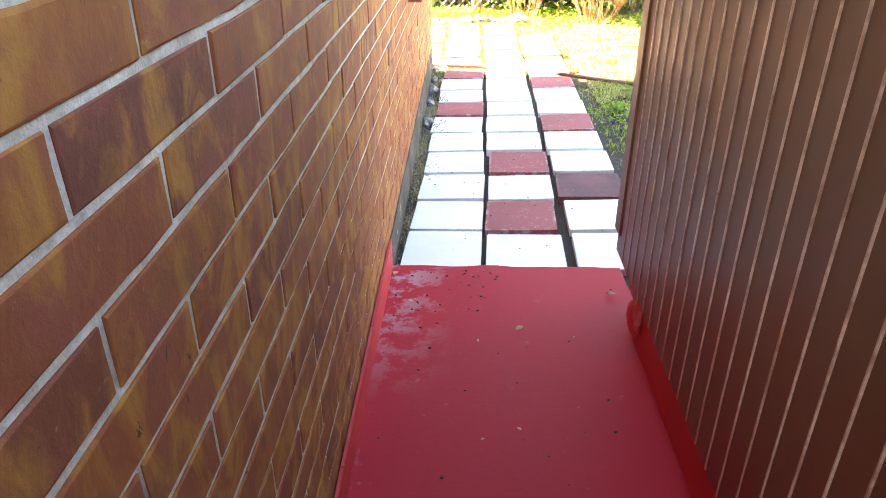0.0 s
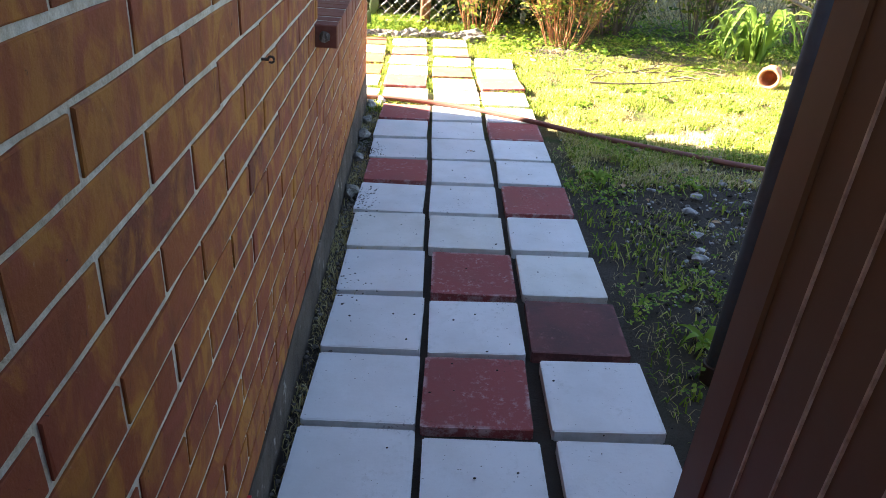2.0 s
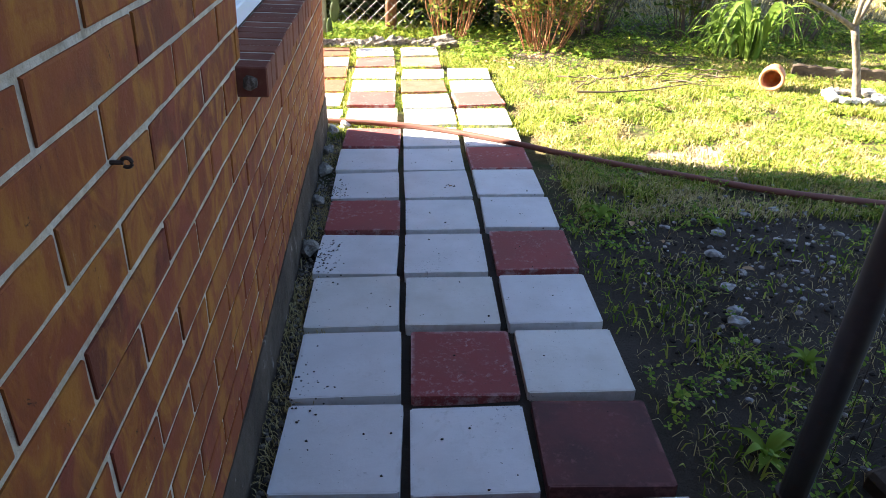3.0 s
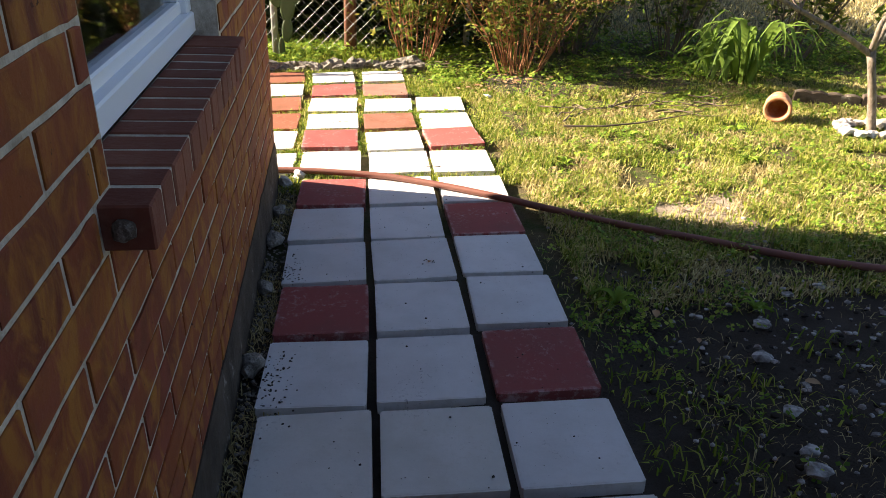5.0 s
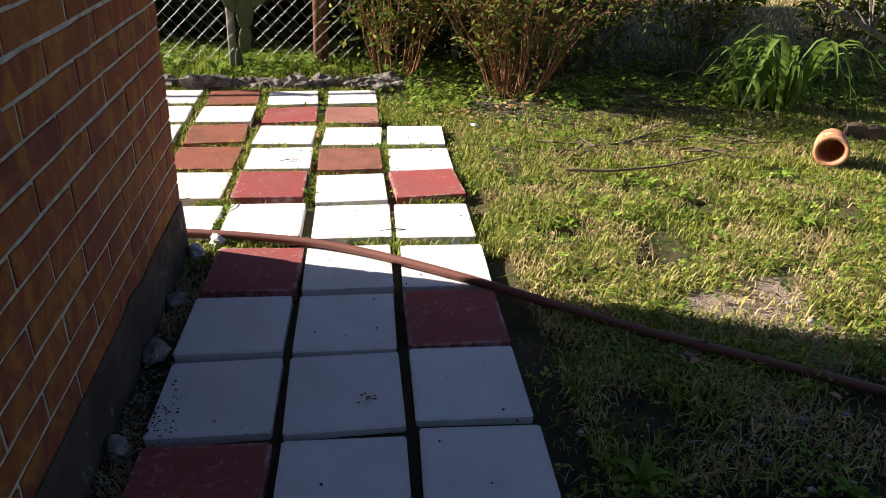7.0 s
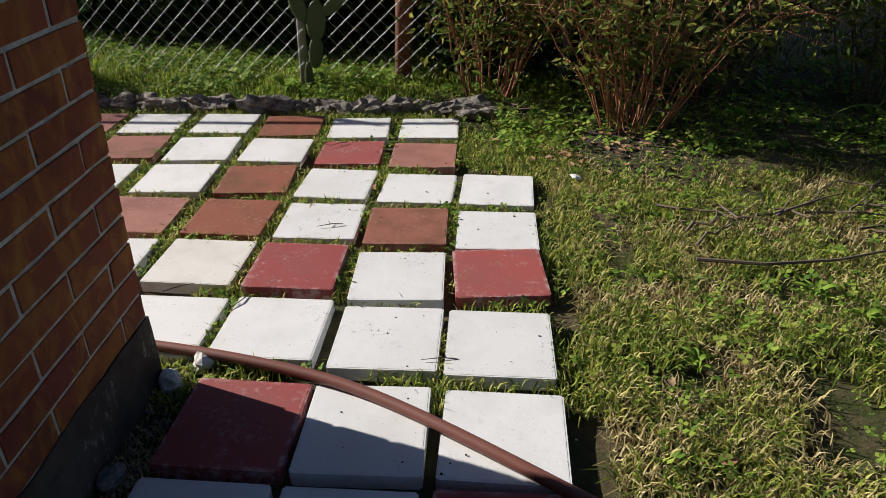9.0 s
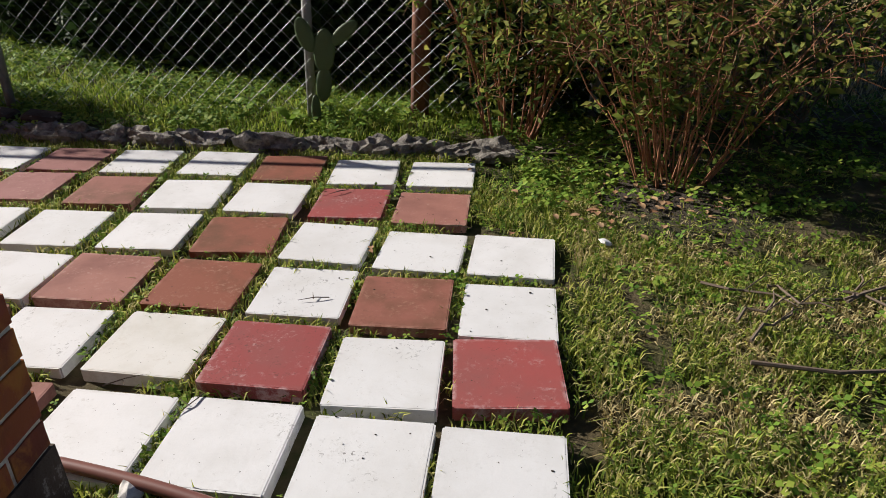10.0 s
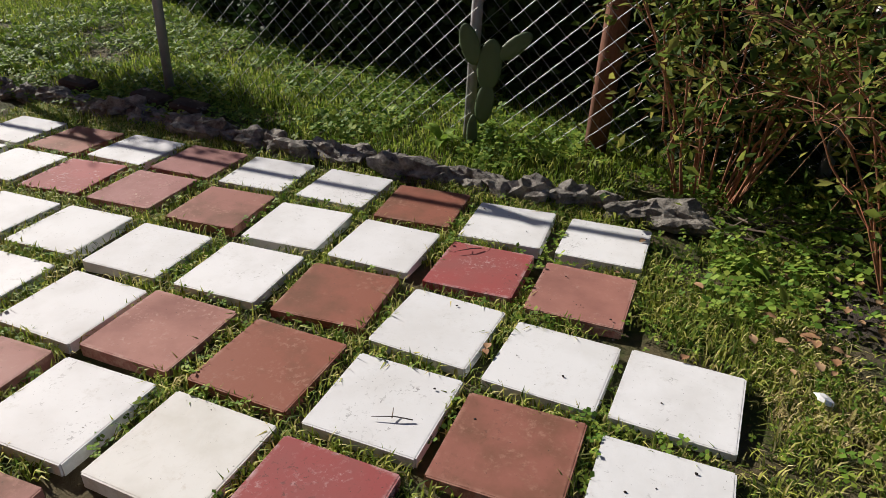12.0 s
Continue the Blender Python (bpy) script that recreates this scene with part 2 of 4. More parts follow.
M_ROOF = n.colour(n.mix(n.noise(30.0, 4), (0.10, 0.09, 0.08), (0.17, 0.15, 0.14))).m
M_SOFFIT = Nodes("white_soffit_paint", 0.7).colour((0.70, 0.68, 0.64)).m
n = Nodes("window_glass", 0.02)
n.b.inputs["Transmission Weight"].default_value = 1.0
n.b.inputs["IOR"].default_value = 1.45
M_GLASS = n.colour((0.9, 0.94, 0.95)).m


def mat_leaf(name, cols, light=0.35, rough=0.5):
    """Leaf that lets part of the light through; colour varies from leaf to leaf."""
    n = Nodes(name, rough + 0.15, 0, 0.2)
    r = n.t.nodes.new("ShaderNodeValToRGB")
    e = r.color_ramp.elements
    while len(e) < len(cols):
        e.new(0.5)
    for i, col in enumerate(cols):
        e[i].position, e[i].color = i / (len(cols) - 1), (*col, 1)
    n.link(n.island(), r.inputs["Fac"])
    c = n.mix(n.ramp(n.noise(9.0, 3), 0.35, 0.75, b=(0.5, 0.5, 0.5)), r.outputs["Color"], cols[0])
    n.colour(c)
    tr = n.node("ShaderNodeBsdfTranslucent")
    mx = n.node("ShaderNodeMixShader", Fac=light)
    n.link(c, tr.inputs["Color"])
    n.link(n.b.outputs[0], mx.inputs[1])
    n.link(tr.outputs[0], mx.inputs[2])
    n.link(mx.outputs[0], n.t.nodes["Material Output"].inputs["Surface"])
    return n.m


M_GRASS = mat_leaf("grass_blade", [(0.075, 0.135, 0.018), (0.23, 0.31, 0.040), (0.46, 0.48, 0.080), (0.70, 0.60, 0.26)], 0.35)
M_VERGE = mat_leaf("verge_grass_blade", [(0.075, 0.140, 0.014), (0.19, 0.29, 0.030), (0.36, 0.45, 0.055), (0.52, 0.52, 0.12)], 0.45)
M_STRAW = mat_leaf("dry_grass_blade", [(0.30, 0.23, 0.10), (0.58, 0.48, 0.21), (0.68, 0.60, 0.32)], 0.2)
M_CLOVER = mat_leaf("clover_leaf", [(0.070, 0.150, 0.018), (0.20, 0.33, 0.038), (0.42, 0.50, 0.080)])
M_SHRUBLEAF = mat_leaf("shrub_leaf", [(0.045, 0.085, 0.016), (0.11, 0.17, 0.030), (0.24, 0.29, 0.050), (0.42, 0.39, 0.085)], 0.5)
# leaf colour kept near black, so the deep shade is part of it
M_HEDGELEAF = mat_leaf("shaded_hedge_leaf", [(0.020, 0.040, 0.012), (0.035, 0.065, 0.018), (0.06, 0.09, 0.025)], 0.2)
M_LILY = mat_leaf("strap_leaf", [(0.06, 0.14, 0.022), (0.17, 0.28, 0.05), (0.34, 0.42, 0.10)], 0.45, 0.4)
M_CACTUS = Nodes("prickly_pear_pad", 0.6).colour((0.055, 0.090, 0.030)).m
n = Nodes("shrub_stem", 0.8)
M_STEM = n.colour(n.mix(n.island(), (0.30, 0.090, 0.035), (0.24, 0.135, 0.070))).m
n = Nodes("dry_twig", 0.9)
M_TWIG = n.colour(n.mix(n.island(), (0.085, 0.062, 0.045), (0.19, 0.145, 0.105))).m
n = Nodes("dead_leaf", 0.8)
M_DEAD = n.colour(n.mix(n.random(), (0.26, 0.13, 0.06), (0.42, 0.28, 0.15))).m
M_BAG = Nodes("pale_blue_plastic", 0.35).colour((0.42, 0.52, 0.72)).m
M_PAPER = Nodes("white_litter", 0.7).colour((0.8, 0.8, 0.78)).m
M_DEBRIS = Nodes("dark_debris", 0.95).colour((0.035, 0.028, 0.022)).m

n = Nodes("yard_soil", 0.95, 0, 0.2)
xyz = n.node("ShaderNodeSeparateXYZ")
n.link(n.pos, xyz.inputs[0])
soil = n.mix(n.noise(9.0, 7, 0.7), (0.045, 0.036, 0.030), (0.10, 0.082, 0.066))
thatch = n.mix(n.noise(40.0, 6, 0.7), (0.055, 0.044, 0.025), (0.19, 0.155, 0.08))
green = n.mix(n.noise(55.0, 5), (0.03, 0.045, 0.012), (0.08, 0.10, 0.025))
c = n.mix(n.ramp(n.noise(6.0, 6), 0.42, 0.6), thatch, green)


def spot(cx, cy, r_in, r_out):
    """1 inside a ragged round patch, 0 outside."""
    d = n.node("ShaderNodeVectorMath")
    d.operation = "DISTANCE"
    d.inputs[1].default_value = (cx, cy, 0)
    n.link(n.pos, d.inputs[0])
    w = n.node("ShaderNodeMath")
    w.operation = "MULTIPLY_ADD"
    w.inputs[1].default_value = 0.7
    n.link(n.noise(3.5, 5), w.inputs[0])
    n.link(d.outputs["Value"], w.inputs[2])
    m = n.node("ShaderNodeMapRange")
    m.inputs["From Min"].default_value, m.inputs["From Max"].default_value = r_out + 0.35, r_in + 0.35
    n.link(w.outputs[0], m.inputs["Value"])
    return m.outputs["Result"]


c = n.mix(spot(1.45, 3.9, 0.75, 1.15), c, soil)
c = n.mix(spot(0.1, 4.0, 0.5, 1.5), c, soil)
c = n.mix(spot(0.1, 2.6, 0.5, 1.5), c, soil)
c = n.mix(spot(1.25, 7.78, 0.25, 0.6), c, soil)
c = n.mix(spot(1.58, 5.30, 0.16, 0.38), c, (0.36, 0.29, 0.23))
M_GROUND = n.colour(c).bump(n.noise(60.0, 7, 0.75), 1.0, 0.02).m

# ---- mesh helpers ----
UP = Vector((0, 0, 1))


def on_ground(x, y, h=0.0):
    """A point of the paving's plane, given level x and y, h above it."""
    ux, uy = min(max(x, -7), 8), min(max(y, -4), 15)
    return Vector((x, y, 0.0407 * ux - 0.0196 * uy + h))


def mk(name, verts, faces, mat, parent=None, label="", smooth=False):
    me = bpy.data.meshes.new(name)
    me.from_pydata([tuple(v) for v in verts], [], faces)
    me.materials.append(mat)
    if smooth:
        me.polygons.foreach_set("use_smooth", [True] * len(me.polygons))
    me.update()
    ob = new(name, me)
    if parent:
        ob.parent = parent
    if label:
        ob["label"] = label
    return ob


def part(name, bm, mat, parent=None, label="", smooth=False):
    me = bpy.data.meshes.new(name)
    bmesh.ops.recalc_face_normals(bm, faces=bm.faces)
    bm.to_mesh(me)
    bm.free()
    me.materials.append(mat)
    if smooth:
        me.polygons.foreach_set("use_smooth", [True] * len(me.polygons))
    ob = new(name, me)
    if parent:
        ob.parent = parent
    if label:
        ob["label"] = label
    return ob


def box_bm(lo, hi, bevel=0.0, bm=None):
    bm = bm or bmesh.new()
    c, d = (Vector(lo) + Vector(hi)) / 2, Vector(hi) - Vector(lo)
    made = bmesh.ops.create_cube(bm, size=1, matrix=Matrix.Translation(c) @ Matrix.Diagonal((*d, 1)))
    if bevel:
        edges = {e for v in made["verts"] for e in v.link_edges}
        bmesh.ops.bevel(bm, geom=list(edges), offset=bevel, segments=1, affect="EDGES")
    return bm


def tube(points, radii, sides=6, verts=None, faces=None, caps=True):
    """Appends a tapered tube along the points to verts and faces."""
    verts = [] if verts is None else verts
    faces = [] if faces is None else faces
    start = len(verts)
    pts = [Vector(p) for p in points]
    for i, p in enumerate(pts):
        d = (pts[min(i + 1, len(pts) - 1)] - pts[max(i - 1, 0)]).normalized()
        side = d.cross(UP) if abs(d.z) < 0.95 else d.cross(Vector((1, 0, 0)))
        side.normalize()
        other = side.cross(d)
        r = radii[i] if isinstance(radii, (list, tuple)) else radii
        for k in range(sides):
            a = 2 * math.pi * k / sides
            verts.append(p + side * (r * math.cos(a)) + other * (r * math.sin(a)))
    for i in range(len(pts) - 1):
        for k in range(sides):
            a, b = start + i * sides + k, start + i * sides + (k + 1) % sides
            faces.append((a, b, b + sides, a + sides))
    if caps:
        faces.append(tuple(range(start + sides - 1, start - 1, -1)))
        faces.append(tuple(range(start + (len(pts) - 1) * sides, start + len(pts) * sides)))
    return verts, faces


def thing(name, at, label, category, group="", kind=""):
    ob = new(name)
    ob.location = at
    ob.empty_display_size = 0.1
    return tagged(ob, label, category, group, kind)


rng = random.Random(7)
nrs = np.random.RandomState(11)


def rock_bm(size, seed, rough=0.35, sub=2):
    bm = bmesh.new()
    bmesh.ops.create_icosphere(bm, subdivisions=sub, radius=0.5)
    off = Vector((seed * 3.1, seed * 1.7, seed * 0.9))
    for v in bm.verts:
        f = 1 + rough * noise.noise(v.co * 2.2 + off) + rough * 0.6 * noise.noise(v.co * 6.0 + off)
        v.co = Vector((v.co.x * size[0], v.co.y * size[1], v.co.z * size[2])) * f
    return bm


# ---- ground: one sheet to the horizon ----
def axis(lo, hi, step):
    fine = list(np.arange(lo, hi + 1e-6, step))
    left, right, d = [], [], 0.3
    a, b = lo, hi
    while d < 60:
        d *= 1.7
        a, b = a - d, b + d
        left.insert(0, a)
        right.append(b)
    return left + fine + right


gx, gy = axis(-4.5, 6.5, 0.09), axis(-1.0, 13.0, 0.09)


def relief(x, y):
    p = Vector((x, y, 0))
    h = 0.020 * noise.noise(p * 1.1) + 0.012 * noise.noise(p * 4.0)
    if x > 1.0 and 7.3 < y < 9.0:
        h += 0.03
    return h


gv = [on_ground(x, y, -0.036 + relief(x, y)) for y in gy for x in gx]
w = len(gx)
gf = [(j * w + i, j * w + i + 1, (j + 1) * w + i + 1, (j + 1) * w + i) for j in range(len(gy) - 1) for i in range(w - 1)]
tagged(mk("ground", gv, gf, M_GROUND, smooth=True), "muddy garden soil with worn patches, sand and thatch", "ground", kind="structure")

# ---- house ----
WALL_X, CORNER_Y, COURSE, BRICK, FIRST = -0.305, 5.857, 0.0735, 0.308, 0.0595
BACK, SOUTH, TOP = -7.5, -3.0, FIRST + COURSE * 31
OPEN_LO, OPEN_HI, OPEN_TOP = 3.645, 4.645, FIRST + COURSE * 25
SILL_Z = FIRST + COURSE * 10

wall_east = thing("wall_east", (WALL_X, 1.5, 0), "orange-brown scored brick house wall with pale mortar joints", "wall", kind="structure")
wall_north = thing("wall_north", (-3.0, CORNER_Y, 0), "orange-brown brick back wall of the house", "wall", kind="structure")


def child(ob, parent):
    """Parents without moving."""
    ob.parent = parent
    ob.matrix_parent_inverse = Matrix.Translation(parent.location).inverted()
    return ob


bm = bmesh.new()
FACE = WALL_X - 0.0030
for lo, hi in (((FACE - 0.2, SOUTH, FIRST - 0.01), (FACE, OPEN_LO, TOP)), ((FACE - 0.2, OPEN_HI, FIRST - 0.01), (FACE, CORNER_Y - 0.0045, TOP)),
               ((FACE - 0.2, OPEN_LO, FIRST - 0.01), (FACE, OPEN_HI, SILL_Z - COURSE)), ((FACE - 0.2, OPEN_LO, OPEN_TOP), (FACE, OPEN_HI, TOP))):
    box_bm(lo, hi, 0, bm)
child(part("mortar", bm, M_MORTAR), wall_east)
child(part("mortar", box_bm((BACK, CORNER_Y - 0.209, FIRST - 0.01), (FACE - 0.2, CORNER_Y - 0.0045, TOP)), M_MORTAR), wall_north)
fv, ff = [], []
for i in range(86):
    yy = 2.48 + (CORNER_Y + 0.006 - 2.48) * i / 85
    q = Vector((0, yy * 7, 0))
    rise = 0.018 * noise.noise(q) + 0.022 * noise.noise(q * 0.35)
    for x, z in ((-0.25, -0.6), (0.012, -0.6), (0.010 + 0.006 * noise.noise(q * 2), -0.09), (0.007 + 0.005 * noise.noise(q * 3 + UP), 0.01), (0.0035, FIRST + 0.004 + rise), (-0.25, FIRST + 0.002 + rise)):
        fv.append((WALL_X + x, yy, z))
ff = [(i * 6 + k, i * 6 + 6 + k, i * 6 + 6 + (k + 1) % 6, i * 6 + (k + 1) % 6) for i in range(85) for k in range(6)]
ff += [tuple(range(5, -1, -1)), tuple(range(85 * 6, 86 * 6))]
child(mk("foundation", fv, ff, M_CONCRETE, label="stained grey concrete footing"), wall_east)
child(part("foundation", box_bm((WALL_X - 0.25, SOUTH, -0.6), (WALL_X + 0.004, 2.48, FIRST - 0.012), 0.003), M_REDTRIM, label="red-painted footing"), wall_east)
child(part("foundation", box_bm((BACK, CORNER_Y - 0.25, -0.6), (WALL_X - 0.25, CORNER_Y + 0.006, FIRST + 0.004), 0.004), M_CONCRETE), wall_north)

tagged(part("house_roof", box_bm((BACK - 0.3, SOUTH - 0.3, TOP + 0.004), (WALL_X + 0.12, CORNER_Y + 0.12, TOP + 0.16), 0.01), M_ROOF), "low grey shingled roof edge of the house", "roof", kind="structure")
tagged(part("wall_west", box_bm((BACK - 0.2, SOUTH, -0.6), (BACK, CORNER_Y, TOP)), M_PLASTER), "plain rendered wall closing the house", "wall", kind="structure")
tagged(part("wall_south", box_bm((BACK, SOUTH, -0.6), (FACE - 0.2, SOUTH + 0.2, TOP)), M_PLASTER), "plain rendered wall closing the house", "wall", kind="structure")
# unseen room surfaces, added so the pane looks dark
tagged(part("room_floor", box_bm((BACK, SOUTH + 0.2, -0.1), (FACE - 0.2, CORNER_Y - 0.21, 0.05)), M_ROOM), "near-black floor standing in for the unlit room", "floor", kind="structure")
tagged(part("room_wall", box_bm((-2.6, 2.6, 0.054), (-2.5, 5.5, TOP)), M_ROOM), "near-black wall added to make the room look unlit", "wall", kind="structure")

# window with white vinyl frame
window = thing("window_1", (FACE - 0.08, (OPEN_LO + OPEN_HI) / 2, SILL_Z), "white vinyl window with dark glass above a brick sill", "window", kind="structure")
fx0, fx1 = WALL_X - 0.13, WALL_X - 0.065
child(part("window_frame", box_bm((fx0, OPEN_LO, SILL_Z + 0.004), (fx1 + 0.006, OPEN_HI, SILL_Z + 0.055), 0.004), M_VINYL), window)
child(part("window_frame", box_bm((fx0, OPEN_LO, OPEN_TOP - 0.05), (fx1, OPEN_HI, OPEN_TOP), 0.004), M_VINYL), window)
for y0, y1 in ((OPEN_LO, OPEN_LO + 0.045), (OPEN_HI - 0.045, OPEN_HI)):
    child(part("window_frame", box_bm((fx0, y0, SILL_Z + 0.055), (fx1, y1, OPEN_TOP - 0.05), 0.004), M_VINYL), window)
child(part("sash", box_bm((fx0 + 0.01, OPEN_LO + 0.045, SILL_Z + 0.055), (fx1 - 0.016, OPEN_HI - 0.045, SILL_Z + 0.085), 0.004), M_VINYL), window)
child(part("sash", box_bm((fx0 + 0.01, OPEN_HI - 0.075, SILL_Z + 0.085), (fx1 - 0.016, OPEN_HI - 0.045, OPEN_TOP - 0.05), 0.004), M_VINYL), window)
child(part("sash", box_bm((fx0 + 0.01, OPEN_LO + 0.045, SILL_Z + 0.085), (fx1 - 0.016, OPEN_LO + 0.075, OPEN_TOP - 0.05), 0.004), M_VINYL), window)
glass = child(part("pane", box_bm((fx0 + 0.028, OPEN_LO + 0.07, SILL_Z + 0.08), (fx0 + 0.033, OPEN_HI - 0.07, OPEN_TOP - 0.055)), M_GLASS), window)
glass.visible_shadow = False

# brick sill of headers laid flat
sill = thing("window_sill", (WALL_X, (OPEN_LO + OPEN_HI) / 2, SILL_Z), "dark brick window sill of flat headers", "window sill", kind="structure")
child(part("mortar", box_bm((WALL_X - 0.066, 3.582, SILL_Z - COURSE + 0.006), (-0.2435, 4.633, SILL_Z - 0.0045)), M_MORTAR), sill)
count, y0 = 15, 3.575
step = (4.640 - y0) / count
for i in range(count):
    tilt = rng.uniform(-0.002, 0.002)
    child(part("brick", box_bm((WALL_X - 0.066, y0 + i * step + 0.0045, SILL_Z - COURSE + 0.004), (-0.240 + tilt, y0 + (i + 1) * step - 0.0045, SILL_Z - 0.002 + tilt), 0.003), M_SILL_BRICK), sill)
tagged(part("mortar_blob", rock_bm((0.03, 0.02, 0.035), 3), M_CONCRETE), "grey smear of mortar under the sill", "mortar", kind="structure").location = (-0.277, 3.574, SILL_Z - 0.035)
hook = thing("wall_hook", (WALL_X, 2.835, 0.868), "small dark screw hook in a mortar joint", "hook")
mk("shank", *tube([(-0.015, 0, 0), (0.012, 0, 0)], 0.003, 6), M_RUSTWIRE, hook)
mk("ring", *tube([(0.010 + 0.006 * (1 - math.cos(a)), 0, 0.006 * math.sin(a)) for a in np.linspace(0, 5.5, 12)], 0.0025, 5), M_RUSTWIRE, hook)

# ---- red slab between house and shed ----
bm = box_bm((WALL_X + 0.005, SOUTH, -0.35), (0.52, 2.475, 0.0), 0)
bmesh.ops.subdivide_edges(bm, edges=bm.edges[:], cuts=14, use_grid_fill=True)
for v in bm.verts:
    v.co.z += 0.0407 * v.co.x - 0.0196 * v.co.y + 0.028 + 0.003 * noise.noise(v.co * 5)
    if v.co.y > 2.4:
        v.co.y += 0.010 * noise.noise(Vector((v.co.x * 9, 0, 0))) - 0.06 * (v.co.x + 0.05)
slab = part("slab", bm, M_REDSLAB)
tagged(slab, "red-painted concrete slab, paint worn grey near the wall", "slab", kind="structure")
trim_bm = bmesh.new()
for i in range(20):
    a, b = SOUTH + i * (2.47 - SOUTH) / 20, SOUTH + (i + 1) * (2.47 - SOUTH) / 20
    top = 0.085 + 0.008 * noise.noise(Vector((i * 0.7, 3, 0)))
    box_bm((WALL_X + 0.0042, a, -0.3), (WALL_X + 0.012, b, top), 0, trim_bm)
tagged(part("baseboard", trim_bm, M_REDTRIM), "red paint band along the foot of the brick wall", "paint band", kind="structure")

# ---- metal shed ----
SX, SY, SB, ST = 0.445, 2.25, 0.19, 1.45
shed = thing("metal_shed", (SX + 0.9, 0.4, 0), "brown ribbed sheet-metal garden shed, red overspray near its foot", "shed")
sv, sf = [], []
pitch = 0.070
y = SY - 0.0915
prof = [(SY - 0.03, 0.0)]
while y > SOUTH:
    prof += [(y, 0.0), (y - pitch * 0.36, 0.0), (y - pitch * 0.42, 0.0), (y - pitch * 0.54, 0.0), (y - pitch * 0.60, 0.0), (y - pitch * 0.99, 0.0)]
    y -= pitch
ribs = len(prof)
for z in (SB, ST):
    for yy, dx in prof:
        sv.append((SX + dx, yy, z))
sf = [(i, i + 1, ribs + i + 1, ribs + i) for i in range(ribs - 1)]
child(mk("side_panel", sv, sf, M_STEEL, label="brown ribbed steel sheet"), shed)
# thin crest strips that carry the painted highlight of each rib
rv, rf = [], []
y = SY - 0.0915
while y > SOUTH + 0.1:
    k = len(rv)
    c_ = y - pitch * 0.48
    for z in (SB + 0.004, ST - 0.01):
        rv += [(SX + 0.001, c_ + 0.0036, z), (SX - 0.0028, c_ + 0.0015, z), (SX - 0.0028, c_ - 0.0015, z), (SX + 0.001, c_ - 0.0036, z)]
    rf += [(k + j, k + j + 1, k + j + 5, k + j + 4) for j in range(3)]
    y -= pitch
tagged(child(mk("rib_crest", rv, rf, M_RIDGE, label="worn rib crests, coloured pale for the light they catch"), shed), kind="stuff")
child(part("corner_trim", box_bm((SX - 0.006, SY - 0.064, SB + 0.06), (SX + 0.08, SY + 0.006, ST), 0.004), M_STEEL), shed)
child(part("back_panel", box_bm((SX + 0.08, SY - 0.02, SB), (SX + 1.9, SY, ST), 0.002), M_STEEL), shed)
child(part("side_panel", box_bm((SX + 1.88, SOUTH, SB), (SX + 1.9, SY - 0.02, ST), 0.002), M_STEEL), shed)
child(part("base_rail", box_bm((SX + 0.026, SOUTH, -0.03), (SX + 0.053, SY - 0.25, SB + 0.02), 0.004), M_REDTRIM, label="red-painted base rail"), shed)
child(part("base_rail", box_bm((SX + 0.055, SOUTH, 0.05), (SX + 1.85, SY - 0.03, SB + 0.02), 0.004), M_REDTRIM), shed)
child(part("corner_block", rock_bm((0.05, 0.10, 0.12), 8, 0.3), M_REDTRIM, label="crumpled red-painted corner"), shed).location = Vector((SX + 0.02, SY - 0.28, 0.10)) 
child(part("roof", box_bm((SX - 0.06, SOUTH, ST), (SX + 1.96, SY + 0.06, ST + 0.06), 0.006), M_STEEL), shed)
latch = child(part("hinge_plate", box_bm((SX - 0.018, 1.26, 1.165), (SX - 0.011, 1.42, 1.24), 0.003), M_STEEL), shed)
for yy in (1.29, 1.38):
    child(part("bolt", rock_bm((0.018, 0.018, 0.018), 1, 0.0, 1), M_GALV), shed).location = Vector((SX - 0.018, yy, 1.19))

# ---- steel pole with wire netting ----
px, py = 0.915, 3.08
pole = thing("fence_pole", on_ground(px, py), "dark weathered steel pole standing in the mud", "pole")
mk("post", *tube([(0, 0, -0.3), (-0.004, 0, 0.6), (-0.012, 0, 1.9)], 0.029, 14), M_POLE, pole, smooth=True)
mk("collar", *tube([(0, 0, -0.03), (0, 0, 0.03)], 0.038, 12), M_RUSTWIRE, pole)
net = thing("wire_netting", on_ground(px + 0.03, py + 0.03), "rusty square wire netting tied to the pole", "netting")
way = Vector((0.93, 0.36, 0))
nv, nf = [], []
for i in range(24):
    p = way * (0.01 + i * 0.075)
    tube([p + UP * 0.02, p + UP * 0.5 + Vector((0.004 * (i % 3 - 1), 0, 0)), p + UP * 1.1], 0.0012, 4, nv, nf, False)
for j in range(12):
    tube([way * (0.01 + i * 0.3) + UP * (0.03 + j * 0.095 + 0.006 * noise.noise(Vector((i, j, 0)))) for i in range(7)], 0.0012, 4, nv, nf, False)
tagged(mk("wire_mesh", nv, nf, M_RUSTWIRE, net), kind="stuff")
for i, (bx, by, turn) in enumerate(((1.22, 3.13, 12), (1.62, 3.35, -20))):
    b = part("concrete_block", box_bm((-0.075, -0.045, -0.05), (0.075, 0.045, 0.012), 0.012), M_CONCRETE)
    b.matrix_world = Matrix.Translation(on_ground(bx, by, 0.0)) @ pose(0, 0, 0, 4, -6, turn)
    tagged(b, "weathered concrete block lying in the weeds", "block")

